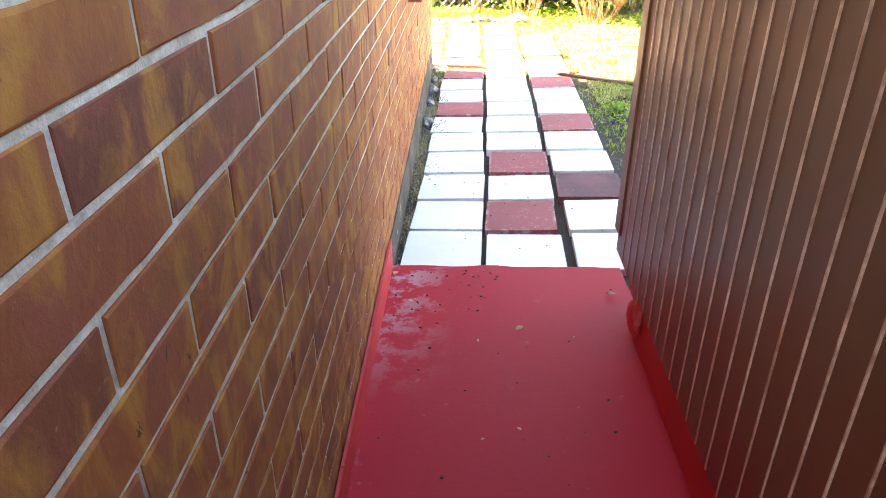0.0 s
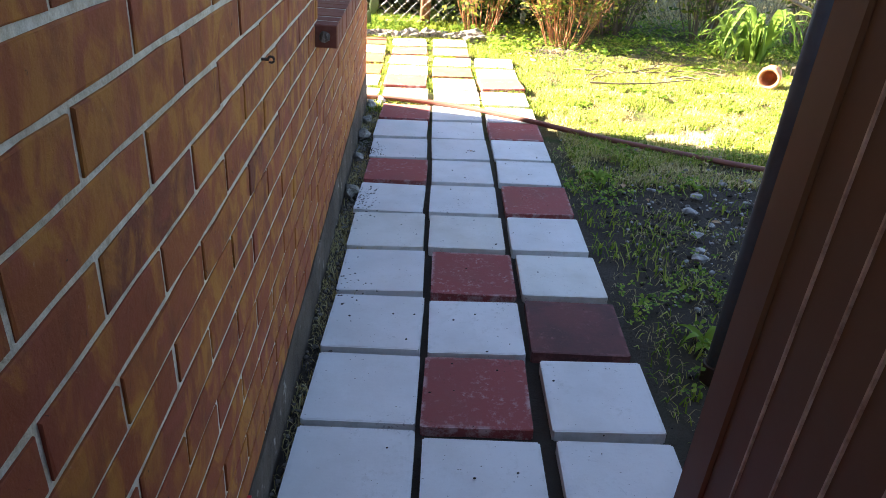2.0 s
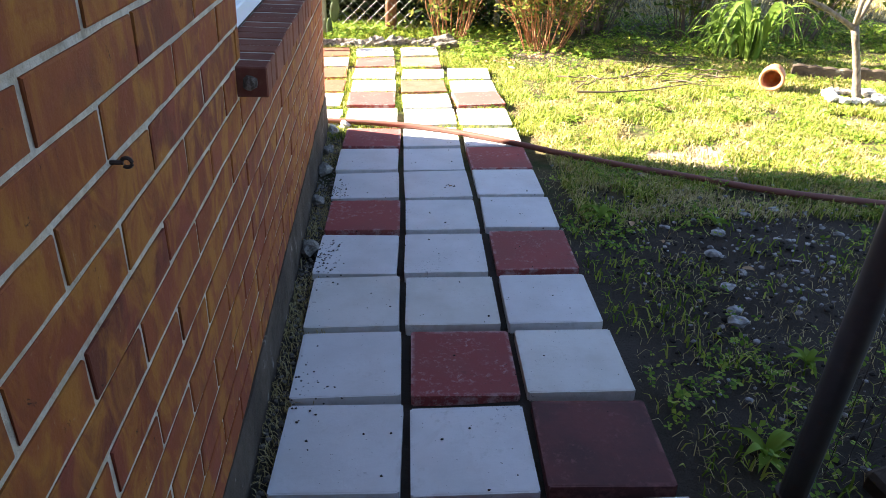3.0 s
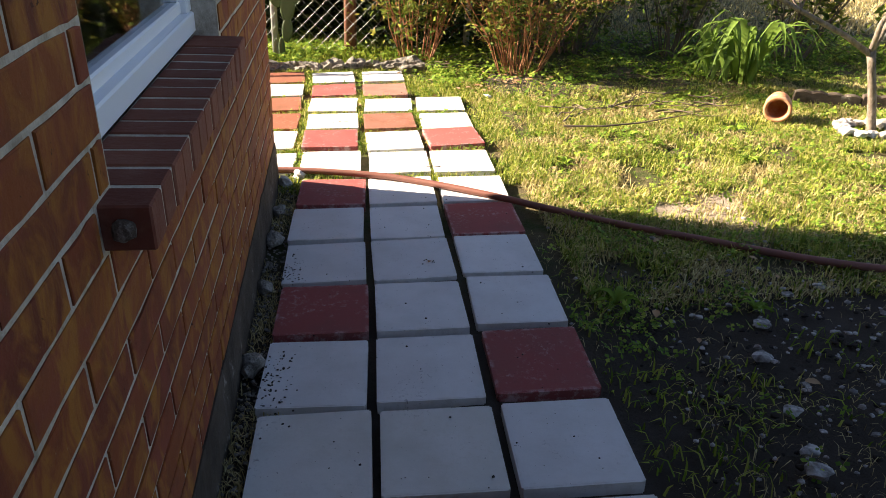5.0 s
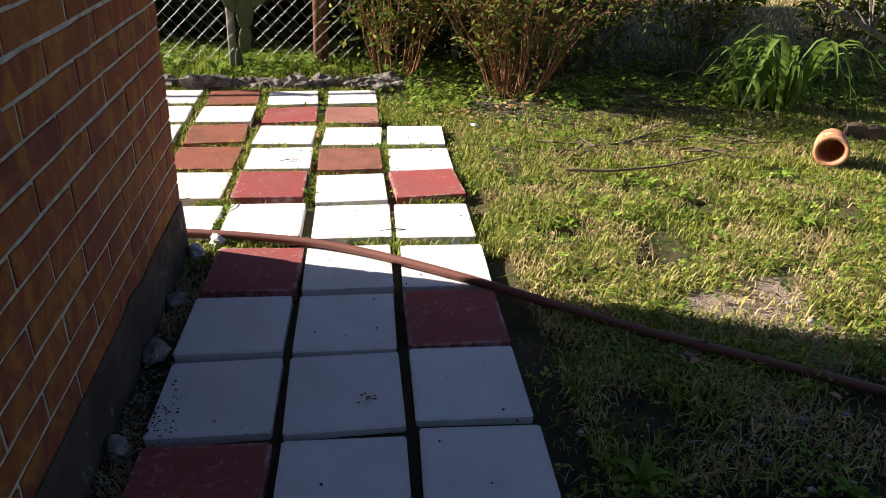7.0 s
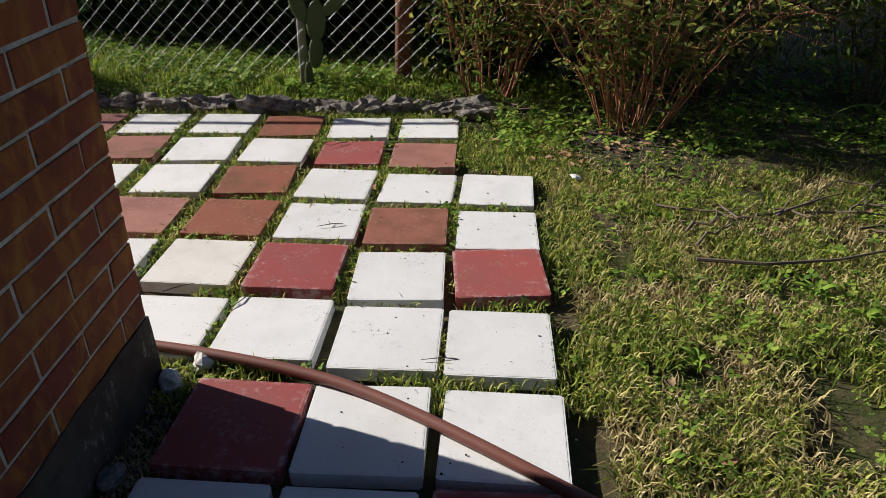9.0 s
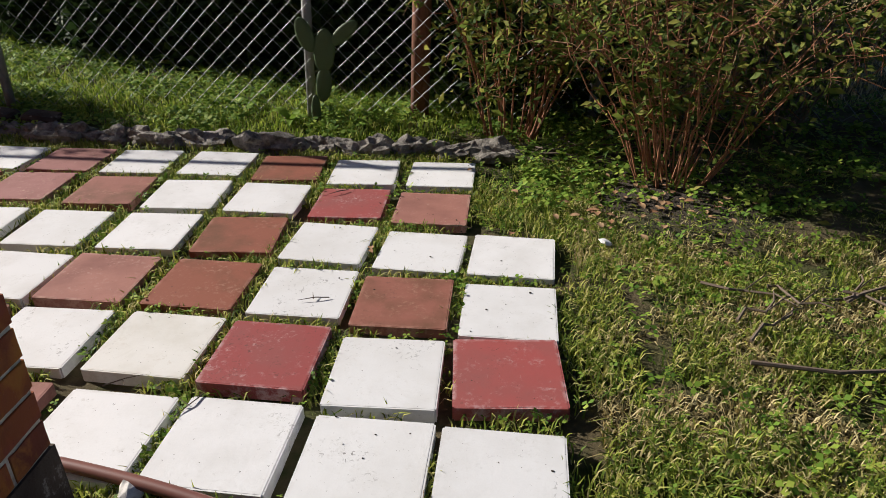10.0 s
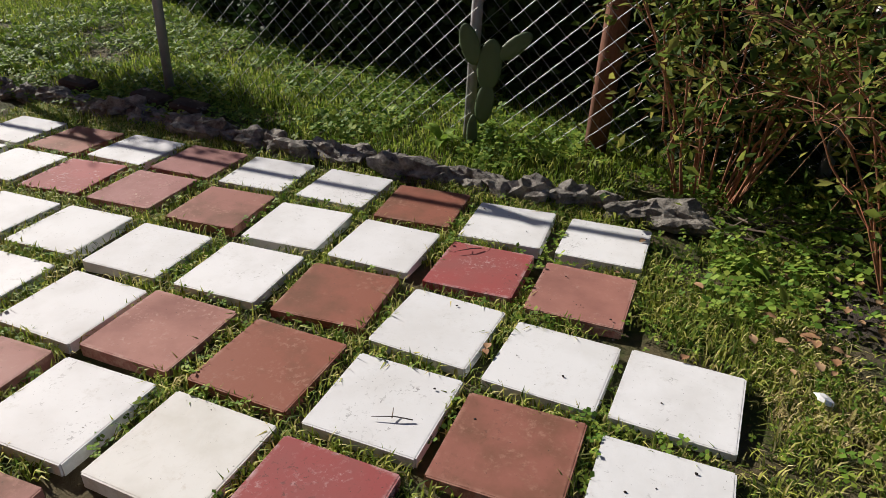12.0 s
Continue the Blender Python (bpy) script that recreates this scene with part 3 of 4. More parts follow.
# ---- chain-link fence ----
FY = 8.75
fence = thing("chain_link_fence", on_ground(0, FY), "galvanised chain-link fence overgrown by shrubs", "fence")
fz = lambda x: on_ground(x, FY).z
for x, lean in ((-2.37, 0.0), (-0.53, 0.0), (1.06, 0.02), (3.0, 0.0), (5.0, 0.0), (-4.4, 0.0)):
    child(mk("post", *tube([(x, FY, fz(x) - 0.3), (x + lean, FY, fz(x) + 1.23)], 0.027, 12), M_GALV, smooth=True), fence)
child(mk("top_rail", *tube([(-6.0, FY, fz(-6) + 1.20), (0, FY, fz(0) + 1.20), (6.0, FY, fz(6) + 1.20)], 0.019, 10), M_GALV, smooth=True), fence)
cv, cf = [], []
cell = 0.052
for i in range(int(12.0 / cell)):
    x0 = -6.0 + i * cell
    pts = []
    for j in range(int(1.15 / (cell * 0.95))):
        sgn = 1 if (i + j) % 2 else -1
        pts.append((x0 + sgn * cell * 0.5, FY - 0.03 - 0.004 * sgn, fz(x0) + 0.03 + j * cell * 0.95))
    tube(pts, 0.0015, 4, cv, cf, False)
tagged(child(mk("wire_mesh", cv, cf, M_GALV), fence), kind="stuff")
wood = mk("wooden_post", *tube([(0.085, FY + 0.10, fz(0) - 0.3), (0.09, FY + 0.10, fz(0) + 1.6)], 0.055, 10), M_WOOD, smooth=True)
tagged(wood, "reddish-brown round wooden post behind the fence", "post")


# ---- loose stones and planting ----
WEEDS = ((1.61, 6.33, 0.13), (1.70, 6.20, 0.10), (0.92, 4.63, 0.12), (0.95, 3.25, 0.14), (1.14, 5.97, 0.09), (1.38, 4.54, 0.10), (1.15, 5.2, 0.09), (2.1, 5.9, 0.10), (1.9, 4.2, 0.09), (1.25, 3.6, 0.11), (2.3, 6.4, 0.10), (-0.62, 8.62, 0.24), (-0.40, 8.50, 0.14), (0.75, 7.85, 0.16))
SLAB_LEAVES = ((0.127, 2.039, 0.028), (0.472, 2.241, 0.035), (-0.274, 2.43, 0.03), (-0.201, 2.22, 0.02), (0.01, 1.978, 0.012), (0.113, 1.589, 0.012), (0.02, 1.56, 0.012), (0.3, 2.0, 0.010))
TILE_LEAVES = ((0.115, 7.111, 0.035), (0.11, 7.08, 0.03), (0.323, 4.965, 0.022), (0.42, 7.9, 0.03))
TWIGS = ((-0.409, 6.283), (-0.005, 6.733), (0.439, 5.935), (-0.192, 6.201), (0.42, 7.30), (-0.12, 7.60))
BAG = (-5.35, 11.70)
LITTER = (0.965, 7.21)

def fast(name, co, faces_n, idx, mat):
    """A mesh from arrays: co (n, 3), polygons of faces_n corners each, idx their corners."""
    me = bpy.data.meshes.new(name)
    co = np.asarray(co, np.float32)
    idx = np.asarray(idx, np.int32).ravel()
    k = len(idx) // faces_n
    me.vertices.add(len(co))
    me.vertices.foreach_set("co", co.ravel())
    me.loops.add(len(idx))
    me.loops.foreach_set("vertex_index", idx)
    me.polygons.add(k)
    me.polygons.foreach_set("loop_start", np.arange(0, len(idx), faces_n, dtype=np.int32))
    me.update(calc_edges=True)
    me.materials.append(mat)
    return new(name, me)


def plane_z(x, y):
    return 0.0407 * np.clip(x, -7, 8) - 0.0196 * np.clip(y, -4, 15)


def blades(name, xy, length, width, mat, lift=-0.036, lean=0.7):
    """Bent grass blades, one island each."""
    n = len(xy)
    base = np.column_stack([xy, plane_z(xy[:, 0], xy[:, 1]) + lift])
    a = nrs.uniform(0, 2 * np.pi, n)
    ln = length * nrs.uniform(0.45, 1.25, n)
    out = np.column_stack([np.cos(a), np.sin(a), np.zeros(n)])
    side = np.column_stack([-np.sin(a), np.cos(a), np.zeros(n)]) * (width * nrs.uniform(0.6, 1.2, n))[:, None]
    ben = nrs.uniform(0.15, 1.0, n) * lean
    up = np.array([0, 0, 1.0])
    mid = base + out * (ln * ben * 0.35)[:, None] + up * (ln * 0.55)[:, None]
    tip = base + out * (ln * ben)[:, None] + up * (ln * (1.0 - 0.55 * ben))[:, None]
    co = np.stack([base - side, base + side, mid - side * 0.8, mid + side * 0.8, tip], 1).reshape(-1, 3)
    k = np.arange(n)[:, None] * 5
    idx = np.concatenate([k + [0, 1, 3], k + [0, 3, 2], k + [2, 3, 4]], 1).reshape(-1, 3)
    return fast(name, co, 3, idx, mat)


def leaf_cloud(name, pos, size, mat, parent=None, droop=0.0, slim=0.45):
    """Folded diamond leaves at the given places, turned every way."""
    n = len(pos)
    pos = np.asarray(pos, float)
    d = nrs.normal(size=(n, 3))
    d[:, 2] = d[:, 2] * 0.6 - droop
    d /= np.linalg.norm(d, axis=1)[:, None]
    r = nrs.normal(size=(n, 3)) + np.array([0, 0, 1.2])
    s = np.cross(d, r)
    s /= np.linalg.norm(s, axis=1)[:, None] + 1e-9
    nn = np.cross(s, d)
    ln = (size * nrs.uniform(0.55, 1.3, n))[:, None]
    tip = pos + d * ln
    m = pos + d * ln * 0.45
    co = np.stack([pos, m + s * ln * slim * 0.5 + nn * ln * 0.10, tip, m - s * ln * slim * 0.5 + nn * ln * 0.10], 1).reshape(-1, 3)
    k = np.arange(n)[:, None] * 4
    idx = np.concatenate([k + [0, 1, 2], k + [0, 2, 3]], 1).reshape(-1, 3)
    ob = fast(name, co, 3, idx, mat)
    if parent:
        ob.parent = parent
    return ob


def clover(name, xy, size, mat, lift=-0.03, tall=0.04):
    """Small three-part weed leaves lying open to the sky."""
    n = len(xy)
    base = np.column_stack([xy, plane_z(xy[:, 0], xy[:, 1]) + lift + nrs.uniform(0.2, 1, n) * tall])
    a = nrs.uniform(0, 2 * np.pi, n)
    sz = size * nrs.uniform(0.5, 1.3, n)
    tilt = nrs.normal(0, 0.35, (n, 2))
    co, idx = [], []
    for j in range(3):
        b = a + j * 2.1
        f = np.column_stack([np.cos(b), np.sin(b), tilt[:, 0] * np.cos(b) + tilt[:, 1] * np.sin(b)]) * sz[:, None]
        g = np.column_stack([-np.sin(b), np.cos(b), -tilt[:, 0] * np.sin(b) + tilt[:, 1] * np.cos(b)]) * (sz * 0.42)[:, None]
        co.append(np.stack([base, base + f * 0.6 + g, base + f, base + f * 0.6 - g], 1))
    co = np.stack(co, 1).reshape(-1, 3)
    k = np.arange(n * 3)[:, None] * 4
    return fast(name, co, 4, (k + [0, 1, 2, 3]), mat)


def shrub(name, at, label, stems, height, spread, leaf_n, leaf_size, leaf_mat, stem_mat=None, bare=0.25, lean=(0, 0), group="", droop=0.1, thick=0.006, twigs=3, fill=0):
    """Many stems from one base, side twigs, and leaves along both."""
    ob = thing(name, at, label, "shrub", group)
    r = random.Random(hash((round(at[0], 2), round(at[1], 2))) % 1000)
    v, f, spots, single = [], [], [], name == "flowering_shrub"
    for i in range(stems):
        a, q = r.uniform(0, 2 * math.pi), math.sqrt(r.random())
        base = Vector((math.cos(a) * 0.13 * q, math.sin(a) * 0.13 * q, -0.05))
        end = Vector((math.cos(a) * spread * q + lean[0], math.sin(a) * spread * q * 0.7 + lean[1], height * r.uniform(0.55, 1.0) * (1.15 - 0.4 * q)))
        pts = []
        for k in range(6):
            t = k / 5
            p = base.lerp(end, t) + Vector((0, 0, 0.22 * height * math.sin(t * math.pi) * q))
            pts.append(p + 0.075 * noise.noise_vector(p * 4 + Vector((i, 0, 0))))
        if single:
            v, f = [], []
        tube(pts, [thick * (1 - 0.75 * k / 5) for k in range(6)], 5, v, f, False)
        for k in range(2, 6):
            for _ in range(twigs):
                d = Vector((r.gauss(0, 1), r.gauss(0, 1), r.gauss(0.3, 0.8))).normalized() * r.uniform(0.08, 0.26)
                p = pts[k - 1].lerp(pts[k], r.random())
                m = p + d * 0.5 + Vector((0, 0, 0.02))
                tube([p, m, p + d], [thick * 0.4, thick * 0.3, thick * 0.12], 3, v, f, False)
                if p.z > bare * height * r.random():
                    spots += [(p, d)]
        if single:
            mk("stem", v, f, stem_mat or M_STEM, ob)
    if not single:
        tagged(mk("stems", v, f, stem_mat or M_STEM, ob, "tangle of thin stems"), kind="stuff")
    pos = []
    for _ in range(leaf_n):
        p, d = r.choice(spots)
        pos.append(p + d * r.random() + Vector((r.gauss(0, 1), r.gauss(0, 1), r.gauss(0, 1))) * 0.02)
    for _ in range(leaf_n * fill // 100):
        a, q, h = r.uniform(0, 6.283), math.sqrt(r.random()), r.random() ** 1.2
        pos.append(Vector((math.cos(a) * spread * q * (0.75 + 0.4 * h) + lean[0] * h, math.sin(a) * spread * 0.75 * q + lean[1] * h, h * height * 0.95)))
    tagged(leaf_cloud("leaves", pos, leaf_size, leaf_mat, ob, droop), kind="stuff")
    return ob


# far growth and its shade
shrub("flowering_shrub", on_ground(1.33, 7.90, -0.03), "orange-stemmed shrub with yellow-green leaves", 50, 1.30, 0.95, 2900, 0.048, M_SHRUBLEAF, bare=0.25, fill=6, group="shrubs along the fence", thick=0.0045, twigs=4)
shrub("flowering_shrub", on_ground(0.62, 8.50, -0.03), "loose shrub with yellowish leaves climbing the fence", 26, 1.35, 0.75, 2300, 0.055, M_SHRUBLEAF, bare=0.0, group="shrubs along the fence", fill=15)
shrub("flowering_shrub", on_ground(1.95, 8.6, -0.03), "dark twiggy shrub grown through the fence", 40, 1.35, 0.9, 2400, 0.06, M_SHRUBLEAF, M_TWIG, bare=0.1, fill=10, group="shrubs along the fence")
# added as a dark backing for the shaded gaps between the shrubs
shrub("flowering_shrub", on_ground(0.9, 9.3, -0.03), "leafy shrub added behind the fence as a dark, shaded backing", 34, 1.6, 0.9, 4200, 0.08, M_HEDGELEAF, bare=0.0, fill=180, group="shrubs along the fence")
shrub("flowering_shrub", on_ground(2.75, 8.35, -0.03), "open shrub with dark oval leaves", 24, 1.5, 0.85, 1300, 0.075, M_SHRUBLEAF, M_TWIG, bare=0.1, group="shrubs along the fence")
shrub("flowering_shrub", on_ground(3.65, 8.15, -0.03), "open shrub with dark oval leaves", 26, 1.5, 0.85, 1500, 0.075, M_SHRUBLEAF, M_TWIG, bare=0.05, group="shrubs along the fence")
shrub("flowering_shrub", on_ground(4.6, 8.0, -0.03), "open shrub with dark oval leaves", 26, 1.5, 0.85, 1700, 0.075, M_SHRUBLEAF, M_TWIG, bare=0.0, group="shrubs along the fence")
# bushes placed to fill and cast the dark shade beyond the fence
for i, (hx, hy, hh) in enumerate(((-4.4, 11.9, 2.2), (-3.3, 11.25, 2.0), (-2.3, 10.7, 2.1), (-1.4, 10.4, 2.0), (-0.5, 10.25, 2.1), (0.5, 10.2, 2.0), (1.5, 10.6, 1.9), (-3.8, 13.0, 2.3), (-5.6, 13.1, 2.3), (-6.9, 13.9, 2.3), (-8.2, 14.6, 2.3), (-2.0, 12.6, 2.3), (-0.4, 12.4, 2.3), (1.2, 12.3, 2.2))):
    shrub("hedge_bush", on_ground(hx, hy, -0.03), "dense hedge bush, leaves coloured dark for the deep shade", 30, hh, 1.0, 3600, 0.13, M_HEDGELEAF, M_TWIG, bare=0.0, fill=250, group="hedge beyond the fence", thick=0.012, twigs=4)

grove = thing("small_tree", on_ground(-4.55, 9.35, -0.03), "small leafy tree beyond the patio casting shade", "tree")
mk("trunk", *tube([(0, 0, -0.1), (0.02, 0, 0.5), (0, 0.02, 1.0), (0.03, 0, 1.4)], [0.035, 0.03, 0.024, 0.012], 8), M_BARK, grove, smooth=True)
ball = nrs.normal(size=(2600, 3)) * np.array([0.22, 0.20, 0.15]) + np.array([0, 0, 1.22])
tagged(leaf_cloud("leaves", ball, 0.09, M_SHRUBLEAF, grove), kind="stuff")

# strap-leaved lily clump
def strap(verts, faces, base, a, length, width, rise, bend=2.5):
    out, side = Vector((math.cos(a), math.sin(a), 0)), Vector((-math.sin(a), math.cos(a), 0))
    k = len(verts)
    for i in range(8):
        t = i / 7
        p = base + out * (length * t ** 1.2) + UP * (rise * math.sin(t * bend) * 1.15)
        wd = width * (0.35 + 1.3 * math.sin(math.pi * min(t * 0.85 + 0.12, 1)))
        wd = wd * (1 - t ** 5)
        verts += [p - side * wd, p + UP * -0.006, p + side * wd]
    for i in range(7):
        a0 = k + i * 3
        faces += [(a0, a0 + 1, a0 + 4, a0 + 3), (a0 + 1, a0 + 2, a0 + 5, a0 + 4)]


def lily(at, count, size, label):
    ob = thing("lily_clump", at, label, "plant", "strap-leaved plants")
    r = random.Random(int(at[0] * 100))
    for i in range(count):
        v, f = [], []
        strap(v, f, Vector((r.gauss(0, 0.05), r.gauss(0, 0.05), -0.02)), r.uniform(0, 6.28), size * r.uniform(0.55, 1.15), size * r.uniform(0.026, 0.042), size * r.uniform(0.35, 1.0), r.uniform(2.2, 2.95))
        mk("leaf", v, f, M_LILY, ob, smooth=True)
    return ob


lily(on_ground(2.90, 7.46), 34, 0.47, "bright green lily clump with arching strap leaves")
lily(on_ground(2.68, 7.62), 12, 0.36, "bright green lily clump with arching strap leaves")
lily(on_ground(4.2, 7.3), 16, 0.35, "green strap-leaved clump by the edging")


def rosette(at, size, count, label):
    ob = thing("broadleaf_weed", at, label, "weed", "weeds in the yard")
    r = random.Random(int(at[0] * 977 + at[1] * 31))
    for i in range(count):
        v, f = [], []
        strap(v, f, Vector((0, 0, 0)), i * 2.4 + r.uniform(-0.3, 0.3), size * r.uniform(0.6, 1), size * 0.075, size * r.uniform(0.1, 0.45))
        mk("leaf", v, f, M_CLOVER, ob, smooth=True)


for wx, wy, wsz in WEEDS:
    rosette(on_ground(wx, wy, -0.02), wsz * 0.75, 9, "low green broadleaf weed in the mud and grass")

# prickly pear
cactus = thing("prickly_pear", on_ground(-0.47, 8.62, -0.03), "grey-green prickly pear cactus by the fence", "cactus")
for cx, cz, rx, rz, tilt in ((0.00, 0.08, 0.028, 0.10, 0), (0.05, 0.24, 0.045, 0.10, 6), (0.06, 0.42, 0.060, 0.12, 4), (-0.04, 0.50, 0.048, 0.095, -20), (0.17, 0.52, 0.040, 0.095, 48)):
    bm = bmesh.new()
    bmesh.ops.create_uvsphere(bm, u_segments=14, v_segments=10, radius=1)
    for v in bm.verts:
        v.co = Vector((v.co.x * rx, v.co.y * 0.014, v.co.z * rz))
    p = part("pad", bm, M_CACTUS, cactus, smooth=True)
    p.matrix_basis = pose(cx, 0, cz, 0, tilt, 0)

# young tree in a ring of whitewashed rocks
tree = thing("young_tree", on_ground(3.06, 6.28, -0.03), "young bare tree with pale trunk in a ring of white rocks", "tree")
mk("trunk", *tube([(0, 0, -0.1), (0.005, 0, 0.03), (-0.05, 0, 0.2), (-0.12, 0, 0.38), (-0.16, 0, 0.48)], [0.040, 0.029, 0.023, 0.022, 0.025], 10), M_BARK, tree, smooth=True)
tree_limbs = (((-0.06, 0, 0.46), (-0.25, 0.0, 0.56), (-0.55, 0.0, 0.68), (-0.95, 0.02, 0.85), (-1.35, 0.05, 1.12)), ((-0.06, 0, 0.46), (0.0, 0.02, 0.62), (0.10, 0.05, 0.85), (0.24, 0.1, 1.2), (0.3, 0.1, 1.7)),
         ((-0.06, 0, 0.46), (-0.08, -0.03, 0.62), (-0.05, -0.08, 0.85), (-0.12, -0.1, 1.2), (-0.1, -0.1, 1.7)), ((0.02, 0.02, 0.64), (0.14, -0.02, 0.72), (0.32, -0.05, 0.85), (0.6, -0.1, 1.05), (0.8, -0.1, 1.4)))
tips = []
for limb in tree_limbs:
    pts = [(x - 0.10, y, z) for x, y, z in limb]
    mk("limb", *tube(pts, [0.017, 0.014, 0.012, 0.008, 0.004], 8), M_BARK, tree, smooth=True)
    for k in (2, 3, 4):
        for _ in range(4):
            d = Vector((rng.gauss(0, 1), rng.gauss(0, 0.6), rng.gauss(0.4, 0.6))).normalized() * rng.uniform(0.15, 0.4)
            p = Vector(pts[k])
            tips.append((p, p + d * 0.5 + Vector((0, 0, 0.03)), p + d))
tv, tf = [], []
for a, b, c in tips:
    tube([a, b, c], [0.006, 0.004, 0.0015], 4, tv, tf, False)
tagged(mk("twigs", tv, tf, M_BARK, tree), kind="stuff")
leaf_cloud("leaves", [a.lerp(c, rng.uniform(0.3, 1)) for a, b, c in tips for _ in range(5)], 0.06, M_SHRUBLEAF, tree)
for i in range(13):
    a = i / 13 * 2 * math.pi
    rr = 0.085 + 0.05 * rng.random()
    sz = rng.uniform(0.05, 0.09)
    ob = part("white_rock", rock_bm((sz * 1.3, sz, sz * 0.8), i + 3, 0.5), M_WHITEROCK)
    ob.location = on_ground(3.03 + rr * math.cos(a) * 1.25, 6.25 + rr * math.sin(a), sz * 0.2)
    tagged(ob, "rough whitewashed rock at the foot of the tree", "rock", "white rocks round the tree")

# terracotta pot on its side
pot = thing("terracotta_pot", on_ground(2.61, 6.53, 0.075), "terracotta flower pot lying on its side in the grass", "pot")
outer = ((0.055, -0.20), (0.085, -0.14), (0.100, -0.06), (0.098, 0.0), (0.090, 0.022), (0.104, 0.028), (0.106, 0.062), (0.094, 0.066), (0.078, 0.062), (0.074, 0.02), (0.084, -0.05), (0.070, -0.15), (0.0, -0.18))
pv, pf = [], []
for r_, h in outer:
    for k in range(24):
        a = 2 * math.pi * k / 24
        pv.append((r_ * math.cos(a), -h, r_ * math.sin(a)))
for i in range(len(outer) - 1):
    for k in range(24):
        pf.append((i * 24 + k, i * 24 + (k + 1) % 24, (i + 1) * 24 + (k + 1) % 24, (i + 1) * 24 + k))
pf.append(tuple(range(24)))
body = mk("body", pv, pf, M_TERRA, pot, smooth=True)
body.matrix_basis = pose(0, 0, 0.0, 4, 0, -32)
pot.scale = (0.76, 0.76, 0.76)
for sgn in (-1, 1):
    lug = part("lug", rock_bm((0.035, 0.03, 0.045), 4, 0.1), M_TERRA, pot, smooth=True)
    lug.matrix_basis = pose(sgn * 0.072, 0.05 + sgn * 0.05, 0.065, 0, sgn * 40, -32)

# scalloped edging
for i in range(4):
    v, f = [], []
    n_s = 24
    for j in range(n_s + 1):
        t = j / n_s
        top = 0.075 + 0.012 * abs(math.sin(t * math.pi * 4))
        for dy, z in ((-0.025, -0.05), (-0.025, top - 0.008), (-0.015, top), (0.015, top), (0.025, top - 0.008), (0.025, -0.05)):
            v.append((t * 0.40 - 0.20, dy, z))
    for j in range(n_s):
        for k in range(5):
            a = j * 6 + k
            f.append((a, a + 6, a + 7, a + 1))
    f += [tuple(range(6)), tuple(range(n_s * 6 + 5, n_s * 6 - 1, -1))]
    ob = mk("garden_edging", v, f, M_CONCRETE)
    ob.matrix_world = Matrix.Translation(on_ground(3.16 + i * 0.385, 6.86 - i * 0.15, -0.02)) @ pose(0, 0, 0, 0, 0, -21)
    tagged(ob, "scalloped grey concrete lawn edging", "edging", "edging blocks")

# rough stone border in front of the fence
for i in range(30):
    x = -3.6 + i * 0.142
    big = 1.35 if i % 4 == 1 else 1.0
    sx, sy, sz = rng.uniform(0.14, 0.21) * big, rng.uniform(0.09, 0.13) * big, rng.uniform(0.07, 0.12) * big
    ob = part("border_stone", rock_bm((sx, sy, sz), i * 1.3 + 20, 0.75, 3), M_STONE)
    ob.matrix_world = Matrix.Translation(on_ground(x + rng.uniform(-0.02, 0.02), 8.20 + rng.uniform(-0.03, 0.04) - 0.05 * x, -0.005)) @ pose(0, 0, 0, rng.uniform(-10, 10), rng.uniform(-10, 10), rng.uniform(-30, 30))
    tagged(ob, "pitted grey stone in a rough border", "stone", "border stones")
for x, y, l_ in ((-1.98, 8.45, 0.20), (-2.28, 8.50, 0.22), (-2.85, 8.55, 0.20)):
    ob = part("concrete_chunk", box_bm((-l_ / 2, -0.06, -0.04), (l_ / 2, 0.06, 0.05), 0.015), M_CONCRETE)
    ob.matrix_world = Matrix.Translation(on_ground(x, y, 0.01)) @ pose(0, 0, 0, 3, 4, rng.uniform(-12, 6))
    tagged(ob, "broken block of grey concrete by the fence", "block")

# hose across the paving
HOSE = ((-0.40, 5.97), (-0.22, 5.94), (0.02, 5.88), (0.22, 5.81), (0.44, 5.68), (0.66, 5.53), (0.84, 5.42), (1.02, 5.28), (1.20, 5.15), (1.42, 5.02), (1.60, 4.90), (1.80, 4.78), (2.05, 4.68), (2.40, 4.55), (2.9, 4.42), (3.6, 4.3))
crv = bpy.data.curves.new("garden_hose", "CURVE")
crv.dimensions, crv.bevel_depth, crv.bevel_resolution, crv.resolution_u = "3D", 0.0155, 3, 8
sp = crv.splines.new("NURBS")
sp.points.add(len(HOSE) - 1)
for p, (x, y) in zip(sp.points, HOSE):
    p.co = (*on_ground(x, y, 0.016 if x < 0.84 else 0.002), 1)
sp.use_endpoint_u, sp.order_u = True, 4
crv.materials.append(M_HOSE)
tmp = bpy.data.objects.new("hose_curve", crv)
me = bpy.data.meshes.new_from_object(tmp)
bpy.data.objects.remove(tmp)
me.polygons.foreach_set("use_smooth", [True] * len(me.polygons))
tagged(new("garden_hose", me), "brown-red rubber garden hose lying across the paving", "hose")

